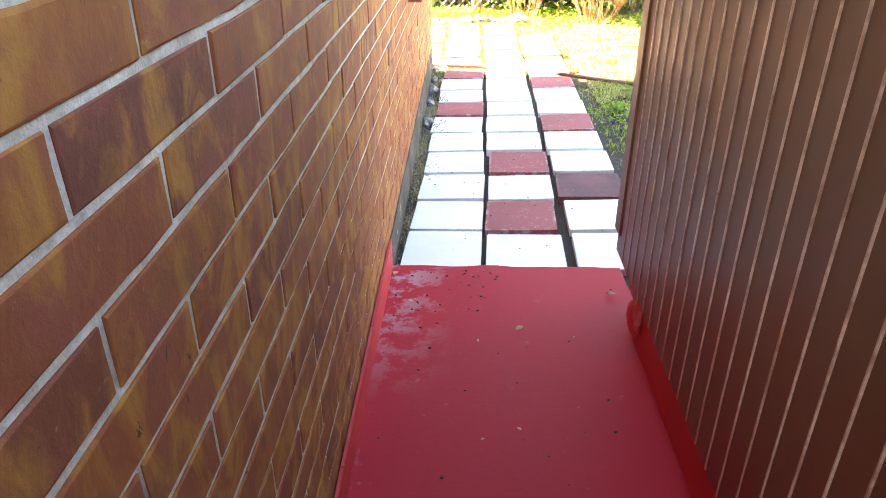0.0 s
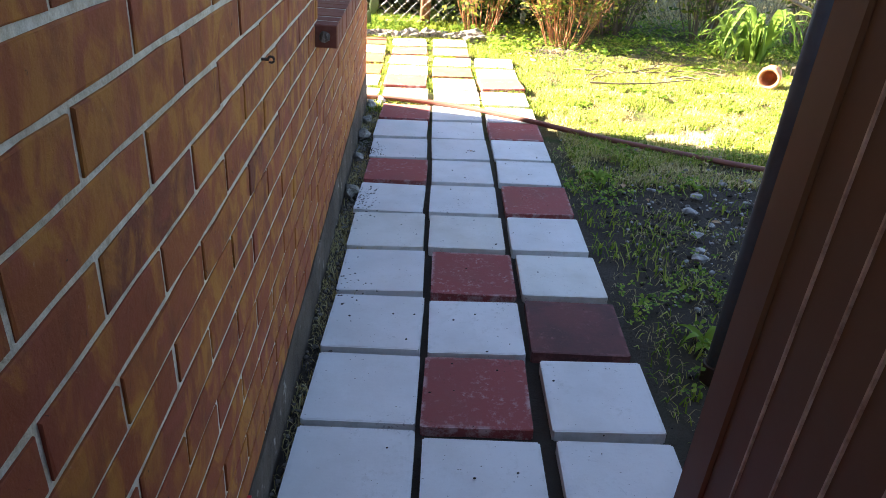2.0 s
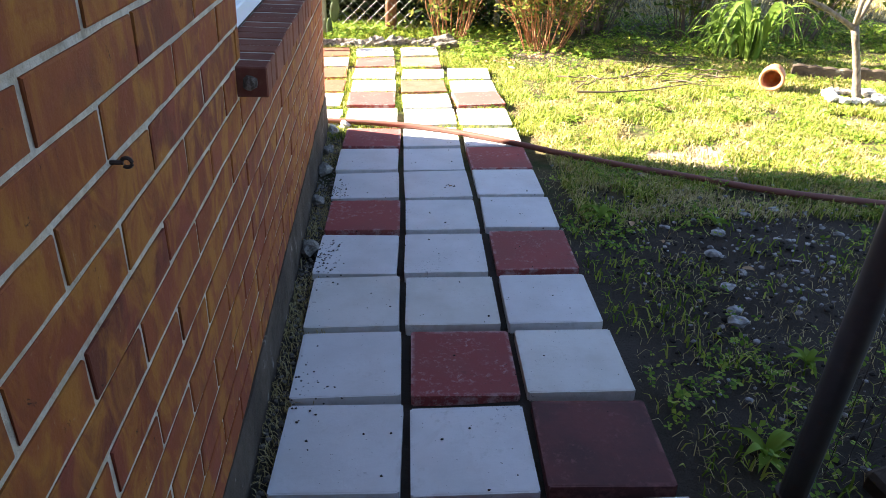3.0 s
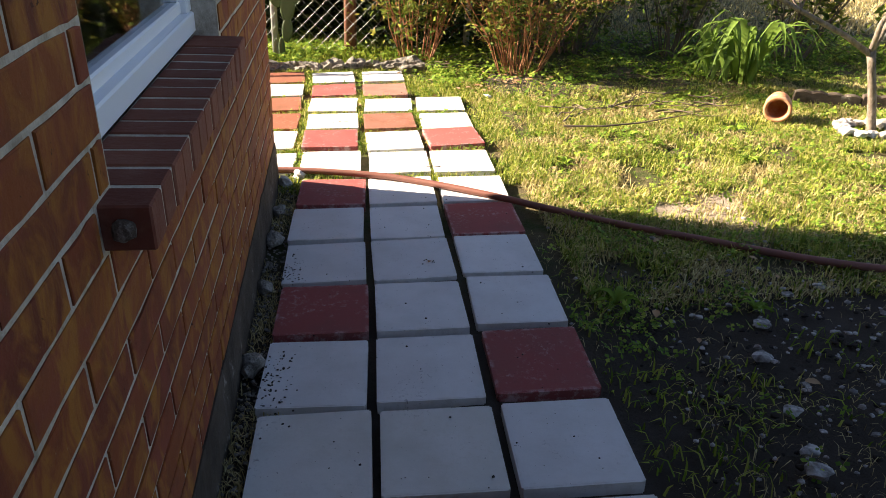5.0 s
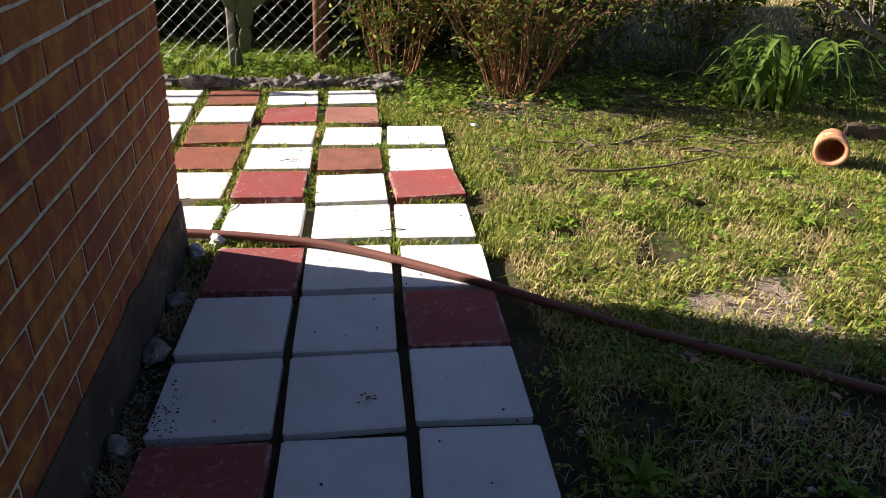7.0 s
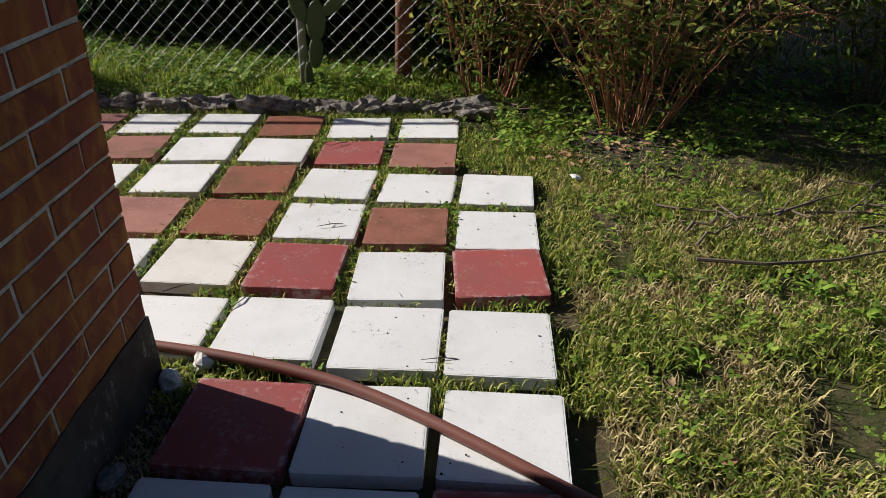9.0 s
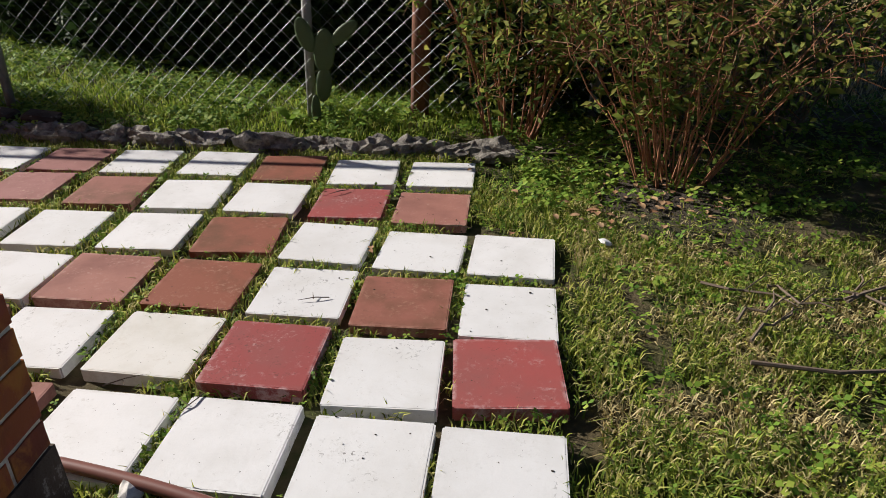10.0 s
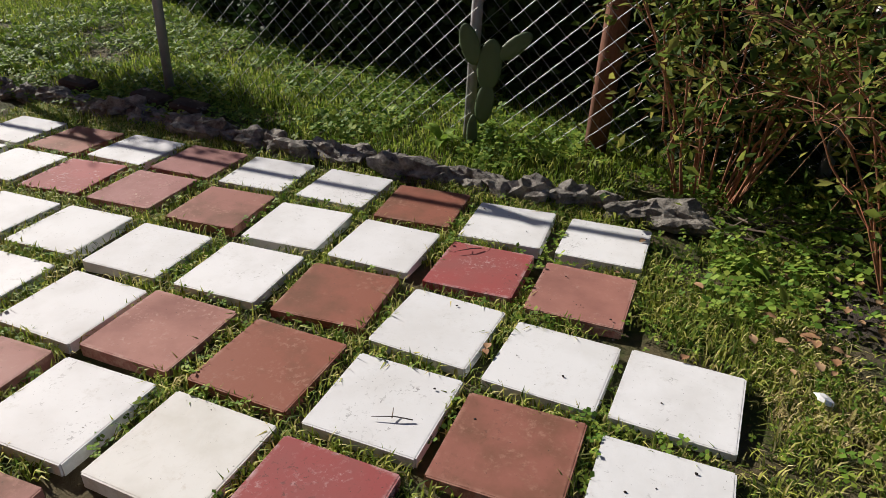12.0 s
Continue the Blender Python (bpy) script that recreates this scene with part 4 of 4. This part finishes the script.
# sticks, dead leaves, litter
for i in range(26):
    x, y = (rng.uniform(1.25, 2.35), rng.gauss(6.85, 0.14)) if i < 18 else (rng.uniform(0.62, 0.95), rng.uniform(8.0, 8.35))
    a, ln = rng.uniform(-0.9, 0.9), rng.uniform(0.18, 0.5)
    pts = [on_ground(x + ln * t * math.cos(a), y + ln * t * math.sin(a), 0.004 + 0.02 * noise.noise(Vector((i, t * 3, 0))) + 0.012 * t) + Vector((0.05 * noise.noise(Vector((t * 2.5, i * 3.3, 0))), 0.07 * noise.noise(Vector((t * 2.5, i * 1.9, 5))), 0)) for t in (0, 0.25, 0.5, 0.75, 1)]
    v, f = tube(pts, [0.006, 0.005, 0.0045, 0.0035, 0.002], 5)
    tube([pts[2], pts[2] + Vector((0.07, 0.05, 0.03)), pts[2] + Vector((0.13, 0.06, 0.04))], [0.003, 0.002, 0.001], 4, v, f)
    tagged(mk("stick", v, f, M_TWIG), "dry broken twig lying in the grass", "stick", "sticks on the lawn")
ob = mk("stick", *tube([on_ground(1.28, 6.50, 0.01), on_ground(1.5, 6.47, 0.012), on_ground(1.75, 6.50, 0.015), on_ground(2.1, 6.62, 0.02)], [0.007, 0.006, 0.005, 0.003], 6), M_TWIG)
tagged(ob, "long dry branch lying in the grass", "stick", "sticks on the lawn")


def dead_leaf(at, size, mat, label, turn):
    v, f = [], []
    for i in range(6):
        t = i / 5
        wd = size * 0.33 * math.sin(math.pi * min(0.08 + t * 0.9, 1))
        z = 0.12 * size * math.sin(t * 3) + 0.002
        v += [(t * size, -wd, z + 0.15 * size * t), (t * size, 0, z), (t * size, wd, z + 0.10 * size)]
    for i in range(5):
        a = i * 3
        f += [(a, a + 3, a + 4, a + 1), (a + 1, a + 4, a + 5, a + 2)]
    ob = mk("dead_leaf", v, f, mat, smooth=True)
    ob.matrix_world = Matrix.Translation(at) @ pose(0, 0, 0, 0, 0, turn)
    return tagged(ob, label, "leaf", "fallen leaves")


for x, y, sz in SLAB_LEAVES:
    dead_leaf(on_ground(x, y, 0.032), sz, M_DEAD, "small curled dead leaf on the red slab", rng.uniform(0, 360))
for x, y, sz in TILE_LEAVES:
    dead_leaf(on_ground(x, y, 0.004), sz, M_DEAD, "small curled dead leaf on the paving", rng.uniform(0, 360))
for i in range(46):
    dead_leaf(on_ground(rng.uniform(0.98, 3.6), rng.uniform(3.0, 7.6), -0.004), rng.uniform(0.02, 0.05), M_DEAD, "curled brown leaf in the grass", rng.uniform(0, 360))
for i in range(90):
    dead_leaf(on_ground(rng.gauss(1.15, 0.28), rng.gauss(7.62, 0.16), 0.004), rng.uniform(0.02, 0.05), M_DEAD, "curled brown leaf fallen under the shrub", rng.uniform(0, 360))
ob = part("plastic_bag", rock_bm((0.38, 0.26, 0.30), 14, 0.7, 3), M_BAG, smooth=True)
ob.location = on_ground(*BAG, 0.06)
tagged(ob, "crumpled pale blue plastic bag in the shade beyond the fence", "bag")
ob = part("paper_scrap", rock_bm((0.055, 0.03, 0.016), 5, 0.5), M_PAPER)
ob.matrix_world = Matrix.Translation(on_ground(*LITTER, 0.008)) @ pose(0, 0, 0, 0, 10, -35)
tagged(ob, "crumpled scrap of white paper in the grass", "litter")
for i, (x, y) in enumerate(TWIGS):
    a = rng.uniform(0, 6)
    p = on_ground(x, y, 0.006)
    d = Vector((math.cos(a), math.sin(a), 0)) * 0.05
    v, f = tube([p - d, p + Vector((0.006, 0.004, 0.004)), p + d], [0.0022, 0.002, 0.001], 4)
    tube([p, p + Vector((d.y, -d.x, 0.01)) * 0.6], [0.0016, 0.0008], 4, v, f)
    tagged(mk("twig", v, f, M_TWIG), "thin dry twig lying on a paving stone", "twig", "twigs on the paving")

# pebbles and debris
def pebbles(name, xy, size, mat, label, cat, lift=-0.02):
    v, f = [], []
    base = bmesh.new()
    bmesh.ops.create_icosphere(base, subdivisions=1, radius=0.5)
    bv, bf = [x.co.copy() for x in base.verts], [[x.index for x in q.verts] for q in base.faces]
    base.free()
    for x, y in xy:
        s_ = size * rng.uniform(0.35, 1.3)
        k = len(v)
        c_ = on_ground(x, y, lift + s_ * 0.15)
        o = Vector((x * 50, y * 50, 0))
        for q in bv:
            v.append(c_ + Vector((q.x * 1.2, q.y, q.z * 0.7)) * s_ * (1 + 0.6 * noise.noise(q * 2 + o)))
        f += [tuple(k + j for j in q) for q in bf]
    return tagged(mk(name, v, f, mat), label, cat, kind="stuff")


pebbles("pale_rubble", [(rng.gauss(1.55, 0.35), rng.gauss(4.25, 0.42)) for _ in range(260)], 0.017, M_RUBBLE, "pale rubble chips trodden into the mud", "rubble", -0.012)
for i in range(16):
    sz = rng.uniform(0.03, 0.06)
    ob = part("rubble_stone", rock_bm((sz * 1.3, sz, sz * 0.5), i + 50, 0.5), M_RUBBLE)
    ob.location = on_ground(rng.uniform(1.0, 2.3), rng.uniform(3.7, 4.85), -0.012)
    tagged(ob, "pale broken stone lying in the mud", "stone", "stones in the mud")
crumbs = [(rng.gauss(-0.205, 0.035), rng.gauss(4.94, 0.06)) for _ in range(110)] + [(rng.gauss(-0.205, 0.035), rng.gauss(4.30, 0.09)) for _ in range(120)] + [(rng.gauss(-0.20, 0.04), rng.gauss(3.55, 0.10)) for _ in range(40)] + [(rng.gauss(0.323, 0.012), rng.gauss(4.965, 0.012)) for _ in range(8)]
crumbs += [(rng.uniform(-0.2, 0.85), rng.uniform(2.6, 8.0)) for _ in range(190)]
pebbles("paving_crumbs", crumbs, 0.0055, M_DEBRIS, "dark crumbs of soil and bark on the paving", "debris", 0.001)
pebbles("slab_crumbs", [(rng.uniform(-0.29, 0.1), rng.uniform(2.15, 2.44)) for _ in range(40)] + [(rng.uniform(-0.29, 0.5), rng.uniform(0.9, 2.4)) for _ in range(45)], 0.007, M_DEBRIS, "dark crumbs of soil on the red slab", "debris", 0.029)
pebbles("soil_clods", [(rng.uniform(0.85, 2.4), rng.uniform(2.7, 4.95)) for _ in range(900)], 0.017, M_DEBRIS, "dark clods of trodden soil in the shaded yard", "soil", -0.030)
pebbles("pale_chips", [(rng.uniform(0.9, 2.3), rng.uniform(2.9, 5.0)) for _ in range(420)], 0.011, M_RUBBLE, "small pale chips scattered on the mud", "rubble", -0.018)
pebbles("wall_gravel", [(rng.uniform(-0.29, -0.215), rng.uniform(2.5, 5.9)) for _ in range(700)], 0.011, M_STONE, "dark gravel and crumbs along the wall foot", "gravel", -0.02)
for i, (x, y) in enumerate(((-0.262, 5.83), (-0.268, 5.50), (-0.265, 5.22), (-0.268, 4.85), (-0.205, 5.92), (-0.27, 4.4))):
    sz = rng.uniform(0.05, 0.075)
    ob = part("foot_stone", rock_bm((sz, sz * 1.2, sz * 0.8), i + 90, 0.5), M_WHITEROCK if i in (0, 4) else M_STONE)
    ob.location = on_ground(x, y, 0.0)
    tagged(ob, "small stone at the foot of the wall", "stone", "stones by the wall")

# ---- paving stones ----
# W white, L cream, P faded pink, R red, B weathered red-brown, D stained dark
KINDS = {"P": M_PINK, "W": M_WHITE, "L": M_CREAM, "R": M_RED, "B": M_BROWN, "D": M_DARK}


def paver_mesh(key, seed):
    """A unit stepping stone with worn, rounded arrises."""
    bm = bmesh.new()
    bmesh.ops.create_cube(bm, size=1, matrix=Matrix.Translation((0, 0, -0.5)))
    bmesh.ops.bevel(bm, geom=[e for e in bm.edges if max(v.co.z for v in e.verts) > -0.1], offset=0.016, segments=2, affect="EDGES")
    for v in bm.verts:
        v.co.x += 0.006 * noise.noise(v.co * 3 + Vector((seed, 0, 0)))
        v.co.y += 0.006 * noise.noise(v.co * 3 + Vector((0, seed, 0)))
    me = bpy.data.meshes.new("paving_stone")
    bm.to_mesh(me)
    bm.free()
    me.materials.append(KINDS[key])
    return me


paving = thing("pavement", on_ground(0.2, 4.5), "stepping-stone path and patio of white and red painted concrete", "pavement", kind="structure")
stones = {(k, j): paver_mesh(k, j * 2.3) for k in KINDS for j in range(3)}
paved = []
prng = random.Random(5)


def lay(kinds, *places):
    """One row of the paving, stone by stone: centre and turn of each."""
    for key, (x, y, turn) in zip(kinds, places):
        raised = 0.008 if key == "R" and 6.3 < y < 6.6 else 0.0
        m = Matrix.Translation(on_ground(x, y, raised + prng.uniform(-0.003, 0.003))) @ pose(0, 0, 0, -1.12 + prng.uniform(-0.7, 0.7), -2.33 + prng.uniform(-0.7, 0.7), turn)
        size = prng.uniform(0.295, 0.301), prng.uniform(0.300, 0.307)
        ob = new("paving_stone", stones[key, prng.randrange(3)])
        ob.parent = paving
        ob.matrix_parent_inverse = Matrix.Translation(paving.location).inverted()
        ob.matrix_basis = m @ Matrix.Diagonal((*size, 0.042, 1))
        paved.append((x, y, size[0] / 2, size[1] / 2))


lay("WWW", (-0.117, 2.676, -2.3), (0.202, 2.639, -2.1), (0.540, 2.630, -2.5))
lay("WRW", (-0.104, 3.004, -2.6), (0.207, 2.985, -3.0), (0.549, 2.968, -2.0))
lay("WWD", (-0.093, 3.334, -3.1), (0.226, 3.308, -1.8), (0.546, 3.306, -3.3))
lay("WRL", (-0.085, 3.669, -1.7), (0.241, 3.655, -2.1), (0.557, 3.642, -2.4))
lay("LLW", (-0.083, 4.010, -1.8), (0.237, 3.996, -2.3), (0.561, 3.983, -2.4))
lay("WWR", (-0.082, 4.344, -3.2), (0.243, 4.335, -2.4), (0.572, 4.331, -2.1))
lay("RWW", (-0.066, 4.682, -1.8), (0.254, 4.673, -1.4), (0.580, 4.681, -2.6))
lay("WWW", (-0.064, 5.015, -1.1), (0.258, 5.002, -0.1), (0.584, 5.013, -1.5))
lay("WWR", (-0.062, 5.345, -2.2), (0.262, 5.332, -1.4), (0.591, 5.333, -0.7))
lay("RWW", (-0.044, 5.685, -2.5), (0.271, 5.675, -0.9), (0.603, 5.663, -2.6))
lay("WWWWWBWWWW", (-2.580, 6.110, 0.6), (-2.215, 6.110, 0.6), (-1.845, 6.110, 0.6), (-1.478, 6.110, 0.6), (-1.104, 6.110, 0.6), (-0.738, 6.110, 0.6), (-0.387, 6.094, -2.6), (-0.054, 6.082, -1.9), (0.287, 6.045, -1.5), (0.605, 6.023, -1.4))
lay("WWWWBWLRWR", (-2.580, 6.470, 0.6), (-2.215, 6.470, 0.6), (-1.845, 6.470, 0.6), (-1.478, 6.470, 0.6), (-1.104, 6.470, 0.6), (-0.759, 6.473, -0.2), (-0.400, 6.467, -1.9), (-0.060, 6.430, -1.2), (0.286, 6.389, 0.5), (0.615, 6.405, 3.7))
lay("WWWWWPBWBW", (-2.580, 6.825, 0.6), (-2.215, 6.825, 0.6), (-1.845, 6.825, 0.6), (-1.478, 6.825, 0.6), (-1.095, 6.820, -1.5), (-0.771, 6.826, -0.4), (-0.400, 6.814, -2.0), (-0.049, 6.790, -0.6), (0.283, 6.749, -0.0), (0.618, 6.723, -1.3))
lay("WWWWWWBWWW", (-2.580, 7.185, 0.6), (-2.215, 7.185, 0.6), (-1.845, 7.185, 0.6), (-1.500, 7.197, 1.5), (-1.131, 7.184, 0.9), (-0.758, 7.183, 0.7), (-0.404, 7.184, 3.8), (-0.049, 7.146, -3.9), (0.300, 7.102, -3.6), (0.629, 7.085, -3.3))
lay("WWRPBWWRP", (-2.580, 7.570, 0.6), (-2.215, 7.570, 0.6), (-1.881, 7.578, 4.5), (-1.512, 7.578, 0.9), (-1.124, 7.569, 2.7), (-0.765, 7.544, 2.4), (-0.404, 7.530, -0.2), (-0.046, 7.511, 0.6), (0.299, 7.486, -0.6))
lay("WBWPWWBWW", (-2.580, 7.915, 0.6), (-2.215, 7.915, 0.6), (-1.855, 7.922, -0.6), (-1.502, 7.922, 1.7), (-1.151, 7.925, 3.3), (-0.773, 7.924, -0.2), (-0.410, 7.888, 4.0), (-0.053, 7.864, 2.2), (0.306, 7.856, 0.3))
paved = np.array(paved)


def off_paving(xy, gap=0.0):
    keep = np.ones(len(xy), bool)
    for cx, cy, hx, hy in paved:
        keep &= ~((np.abs(xy[:, 0] - cx) < hx - gap) & (np.abs(xy[:, 1] - cy) < hy - gap))
    keep &= ~((xy[:, 0] < -0.32) & (xy[:, 1] < 5.86))
    keep &= ~((xy[:, 0] < 0.53) & (xy[:, 1] < 2.5))
    return xy[keep]


def scatter(n, x0, x1, y0, y1, patch=0.0, seed=0.0, scale=1.6):
    """n places in a rectangle, thinned by clumps."""
    xy = np.column_stack([nrs.uniform(x0, x1, n), nrs.uniform(y0, y1, n)])
    if patch:
        f = np.array([noise.noise(Vector((x * scale + seed, y * scale, seed))) for x, y in xy])
        xy = xy[f > patch - nrs.uniform(0.0, 0.45, n)]
    return xy


def outside(xy, cx, cy, r, edge):
    d = np.hypot(xy[:, 0] - cx, xy[:, 1] - cy)
    return xy[d > r + edge * nrs.normal(0, 1, len(xy))]


# ---- grass and weeds ----
lawn = off_paving(scatter(150000, 0.85, 4.3, 4.55, 8.3, 0.22, 3.0, 4.5), -0.02)
lawn = outside(outside(lawn, 1.58, 5.30, 0.16, 0.10), 1.5, 4.2, 0.60, 0.15)
lawn = outside(lawn, 1.25, 7.78, 0.35, 0.15)
tagged(blades("lawn_grass", lawn, 0.060, 0.0030, M_GRASS, lean=1.25), "short green and yellowing lawn grass", "grass", kind="stuff")
dry = off_paving(scatter(110000, 0.85, 4.3, 4.6, 8.0, 0.18, 9.0, 3.6), -0.02)
dry = outside(dry, 1.58, 5.30, 0.13, 0.10)
dry = outside(dry, 1.25, 7.78, 0.30, 0.15)
tagged(blades("dry_grass", dry, 0.050, 0.0024, M_STRAW, lean=1.35), "dry straw-coloured grass in the lawn", "grass", kind="stuff")
cl = off_paving(scatter(20000, 0.95, 4.5, 5.0, 8.3, 0.26, 5.0, 2.8), -0.02)
cl = outside(cl, 1.58, 5.30, 0.22, 0.10)
tagged(clover("lawn_clover", cl, 0.0115, M_CLOVER, tall=0.04), "small-leaved green weeds spread through the lawn", "weeds", kind="stuff")
broad = off_paving(scatter(5500, 0.98, 4.3, 4.9, 8.1, 0.22, 71.0, 1.8), -0.02)
broad = outside(broad, 1.58, 5.30, 0.22, 0.10)
tagged(clover("lawn_weeds", broad, 0.019, M_CLOVER, tall=0.05), "bright broad-leaved weeds among the lawn", "weeds", kind="stuff")
mud = off_paving(scatter(9000, 0.74, 3.2, 2.4, 5.1, 0.20, 7.0, 3.5), -0.02)
tagged(blades("sparse_grass", mud, 0.052, 0.0032, M_VERGE, lean=1.4), "sparse grass tufts in the mud", "grass", kind="stuff")
mudc = off_paving(scatter(7000, 0.74, 3.0, 2.4, 5.1, 0.32, 17.0, 3.0), -0.02)
mudc = outside(mudc, 1.5, 4.0, 0.45, 0.15)
tagged(clover("mud_weeds", mudc, 0.016, M_CLOVER, tall=0.05), "low weeds growing in the shaded mud", "weeds", kind="stuff")
mudd = off_paving(scatter(7000, 0.74, 3.0, 2.6, 5.2, 0.1, 27.0, 2.2), -0.02)
tagged(blades("dead_grass", mudd, 0.032, 0.0013, M_STRAW, lean=1.9, lift=-0.025), "flattened dead grass on the mud", "grass", kind="stuff")
strip = off_paving(scatter(90000, -6.0, 1.2, 8.32, 11.0, 0.05, 13.0), -0.02)
tagged(blades("verge_grass", strip, 0.066, 0.0034, M_VERGE, lean=0.9), "longer grass along and behind the fence", "grass", kind="stuff")
stripc = off_paving(scatter(22000, -5.0, 1.0, 8.3, 10.8, 0.15, 23.0, 2.2), -0.02)
tagged(clover("verge_weeds", stripc, 0.026, M_CLOVER, tall=0.07), "leafy weeds along the fence", "weeds", kind="stuff")
under = off_paving(scatter(9000, 0.65, 4.8, 7.5, 9.3, 0.05, 33.0, 2.2), -0.02)
tagged(clover("shrub_weeds", under, 0.024, M_CLOVER, tall=0.08), "leafy weeds under the shrubs", "weeds", kind="stuff")
back = scatter(60000, -9.0, -2.0, 10.6, 15.0, 0.05, 15.0)
tagged(blades("meadow_grass", back, 0.09, 0.006, M_VERGE, lean=0.9), "grass of the neighbouring yard", "grass", kind="stuff")
far = scatter(60000, 1.2, 10.0, 9.2, 16.0, 0.0)
tagged(blades("field_grass", far, 0.07, 0.004, M_STRAW, lean=1.0), "yellowed grass of the field beyond", "grass", kind="stuff")
joint = off_paving(scatter(130000, -2.9, 1.0, 5.75, 8.3, 0.15, 43.0, 3.0), 0.004)
joint = joint[joint[:, 0] < 0.985]
tagged(blades("joint_grass", joint, 0.052, 0.0028, M_GRASS, lean=1.1, lift=-0.035), "grass growing in the joints of the patio", "grass", kind="stuff")
jointc = off_paving(scatter(16000, -2.9, 1.0, 5.9, 8.3, 0.30, 53.0, 3.0), 0.0)
tagged(clover("joint_weeds", jointc[jointc[:, 0] < 0.985], 0.014, M_CLOVER, tall=0.035, lift=-0.03), "tiny weeds in the joints of the patio", "weeds", kind="stuff")
edge_w = off_paving(scatter(6000, -0.30, -0.16, 2.6, 5.85, 0.10, 63.0, 3.0), 0.0)
tagged(blades("wall_grass", edge_w, 0.04, 0.0016, M_STRAW, lean=1.4), "dead grass along the wall foot", "grass", kind="stuff")

# ---- bricks ----
DEPTH = 0.05


def brick_data(length, seed=0):
    """Front face with a worn, uneven outline, and four sides."""
    h, l_ = (COURSE - 0.0095) / 2, length / 2
    ring = [(-1, -1), (-0.45, -1), (0.1, -1), (0.6, -1), (1, -1), (1, 1), (0.5, 1), (0.05, 1), (-0.5, 1), (-1, 1)]
    v = []
    for level, (x, inset) in enumerate(((0.0, 0.0022), (-0.0014, 0.0), (-DEPTH, 0.0))):
        for i, (a, b) in enumerate(ring):
            q = Vector((i * 1.7 + seed * 5.3, level if level < 2 else 1, seed))
            v.append((x + (0.0012 * noise.noise(q * 2.1) if level == 0 else 0), a * (l_ - inset) + 0.0055 * noise.noise(q), b * (h - inset) + 0.0048 * noise.noise(q + Vector((9, 3, 0)))))
    m = len(ring)
    f = [tuple(range(m))]
    for k in (0, m):
        f += [(k + i, k + m + i, k + m + (i + 1) % m, k + (i + 1) % m) for i in range(m)]
    return v, f


brick_meshes = {}


def brick_mesh(length, seed):
    key = round(length, 3), seed
    if key not in brick_meshes:
        me = bpy.data.meshes.new("brick")
        v, f = brick_data(key[0], seed)
        me.from_pydata(v, [], f)
        me.materials.append(M_BRICK)
        brick_meshes[key] = me
    return brick_meshes[key]


brng = random.Random(21)
rest_v, rest_f = [], []
for k in range(31):
    z = FIRST + (k + 0.5) * COURSE
    y = 0.82 - (0.150 if k % 2 else 0.0) - 20 * BRICK
    while y < CORNER_Y:
        pieces = [(max(y, SOUTH), min(y + BRICK, CORNER_Y + 0.005))]
        y += BRICK
        if k == 9:
            hole = (3.570, 4.645)
        elif 10 <= k < 25:
            hole = (OPEN_LO - 0.005, OPEN_HI + 0.005)
        else:
            hole = None
        if hole:
            cut = []
            for a, b in pieces:
                cut += [(a, min(b, hole[0])), (max(a, hole[1]), b)]
            pieces = cut
        for a, b in pieces:
            if b - a < 0.03:
                continue
            ln = b - a - 0.010
            at = Vector((WALL_X + brng.uniform(-0.0008, 0.0012), (a + b) / 2, z + brng.uniform(-0.001, 0.001)))
            if 0.45 < at.y and k < 17:
                ob = new("brick", brick_mesh(ln, brng.randrange(6)))
                ob.parent = wall_east
                ob.matrix_parent_inverse = Matrix.Translation(wall_east.location).inverted()
                ob.matrix_basis = Matrix.Translation(at) @ pose(0, 0, 0, brng.uniform(-0.12, 0.12), 0, brng.uniform(-0.1, 0.1))
            else:
                v, f = brick_data(ln)
                s0 = len(rest_v)
                rest_v += [Vector(q) + at for q in v]
                rest_f += [tuple(s0 + j for j in q) for q in f]
tagged(child(mk("bricks", rest_v, rest_f, M_BRICK), wall_east), kind="stuff")
nv, nf = [], []
for k in range(31):
    y = BACK + (BRICK / 2 if k % 2 else 0.0)
    end = WALL_X - DEPTH - 0.006
    while y < end - 0.03:
        ln = min(BRICK, end - y)
        v, f = brick_data(ln - 0.01)
        s0 = len(nv)
        nv += [Vector((-q[1] + y + ln / 2, q[0] + CORNER_Y, q[2] + FIRST + (k + 0.5) * COURSE)) for q in v]
        nf += [tuple(s0 + j for j in q) for q in f]
        y += BRICK
tagged(child(mk("bricks", nv, nf, M_BRICK), wall_north), kind="stuff")
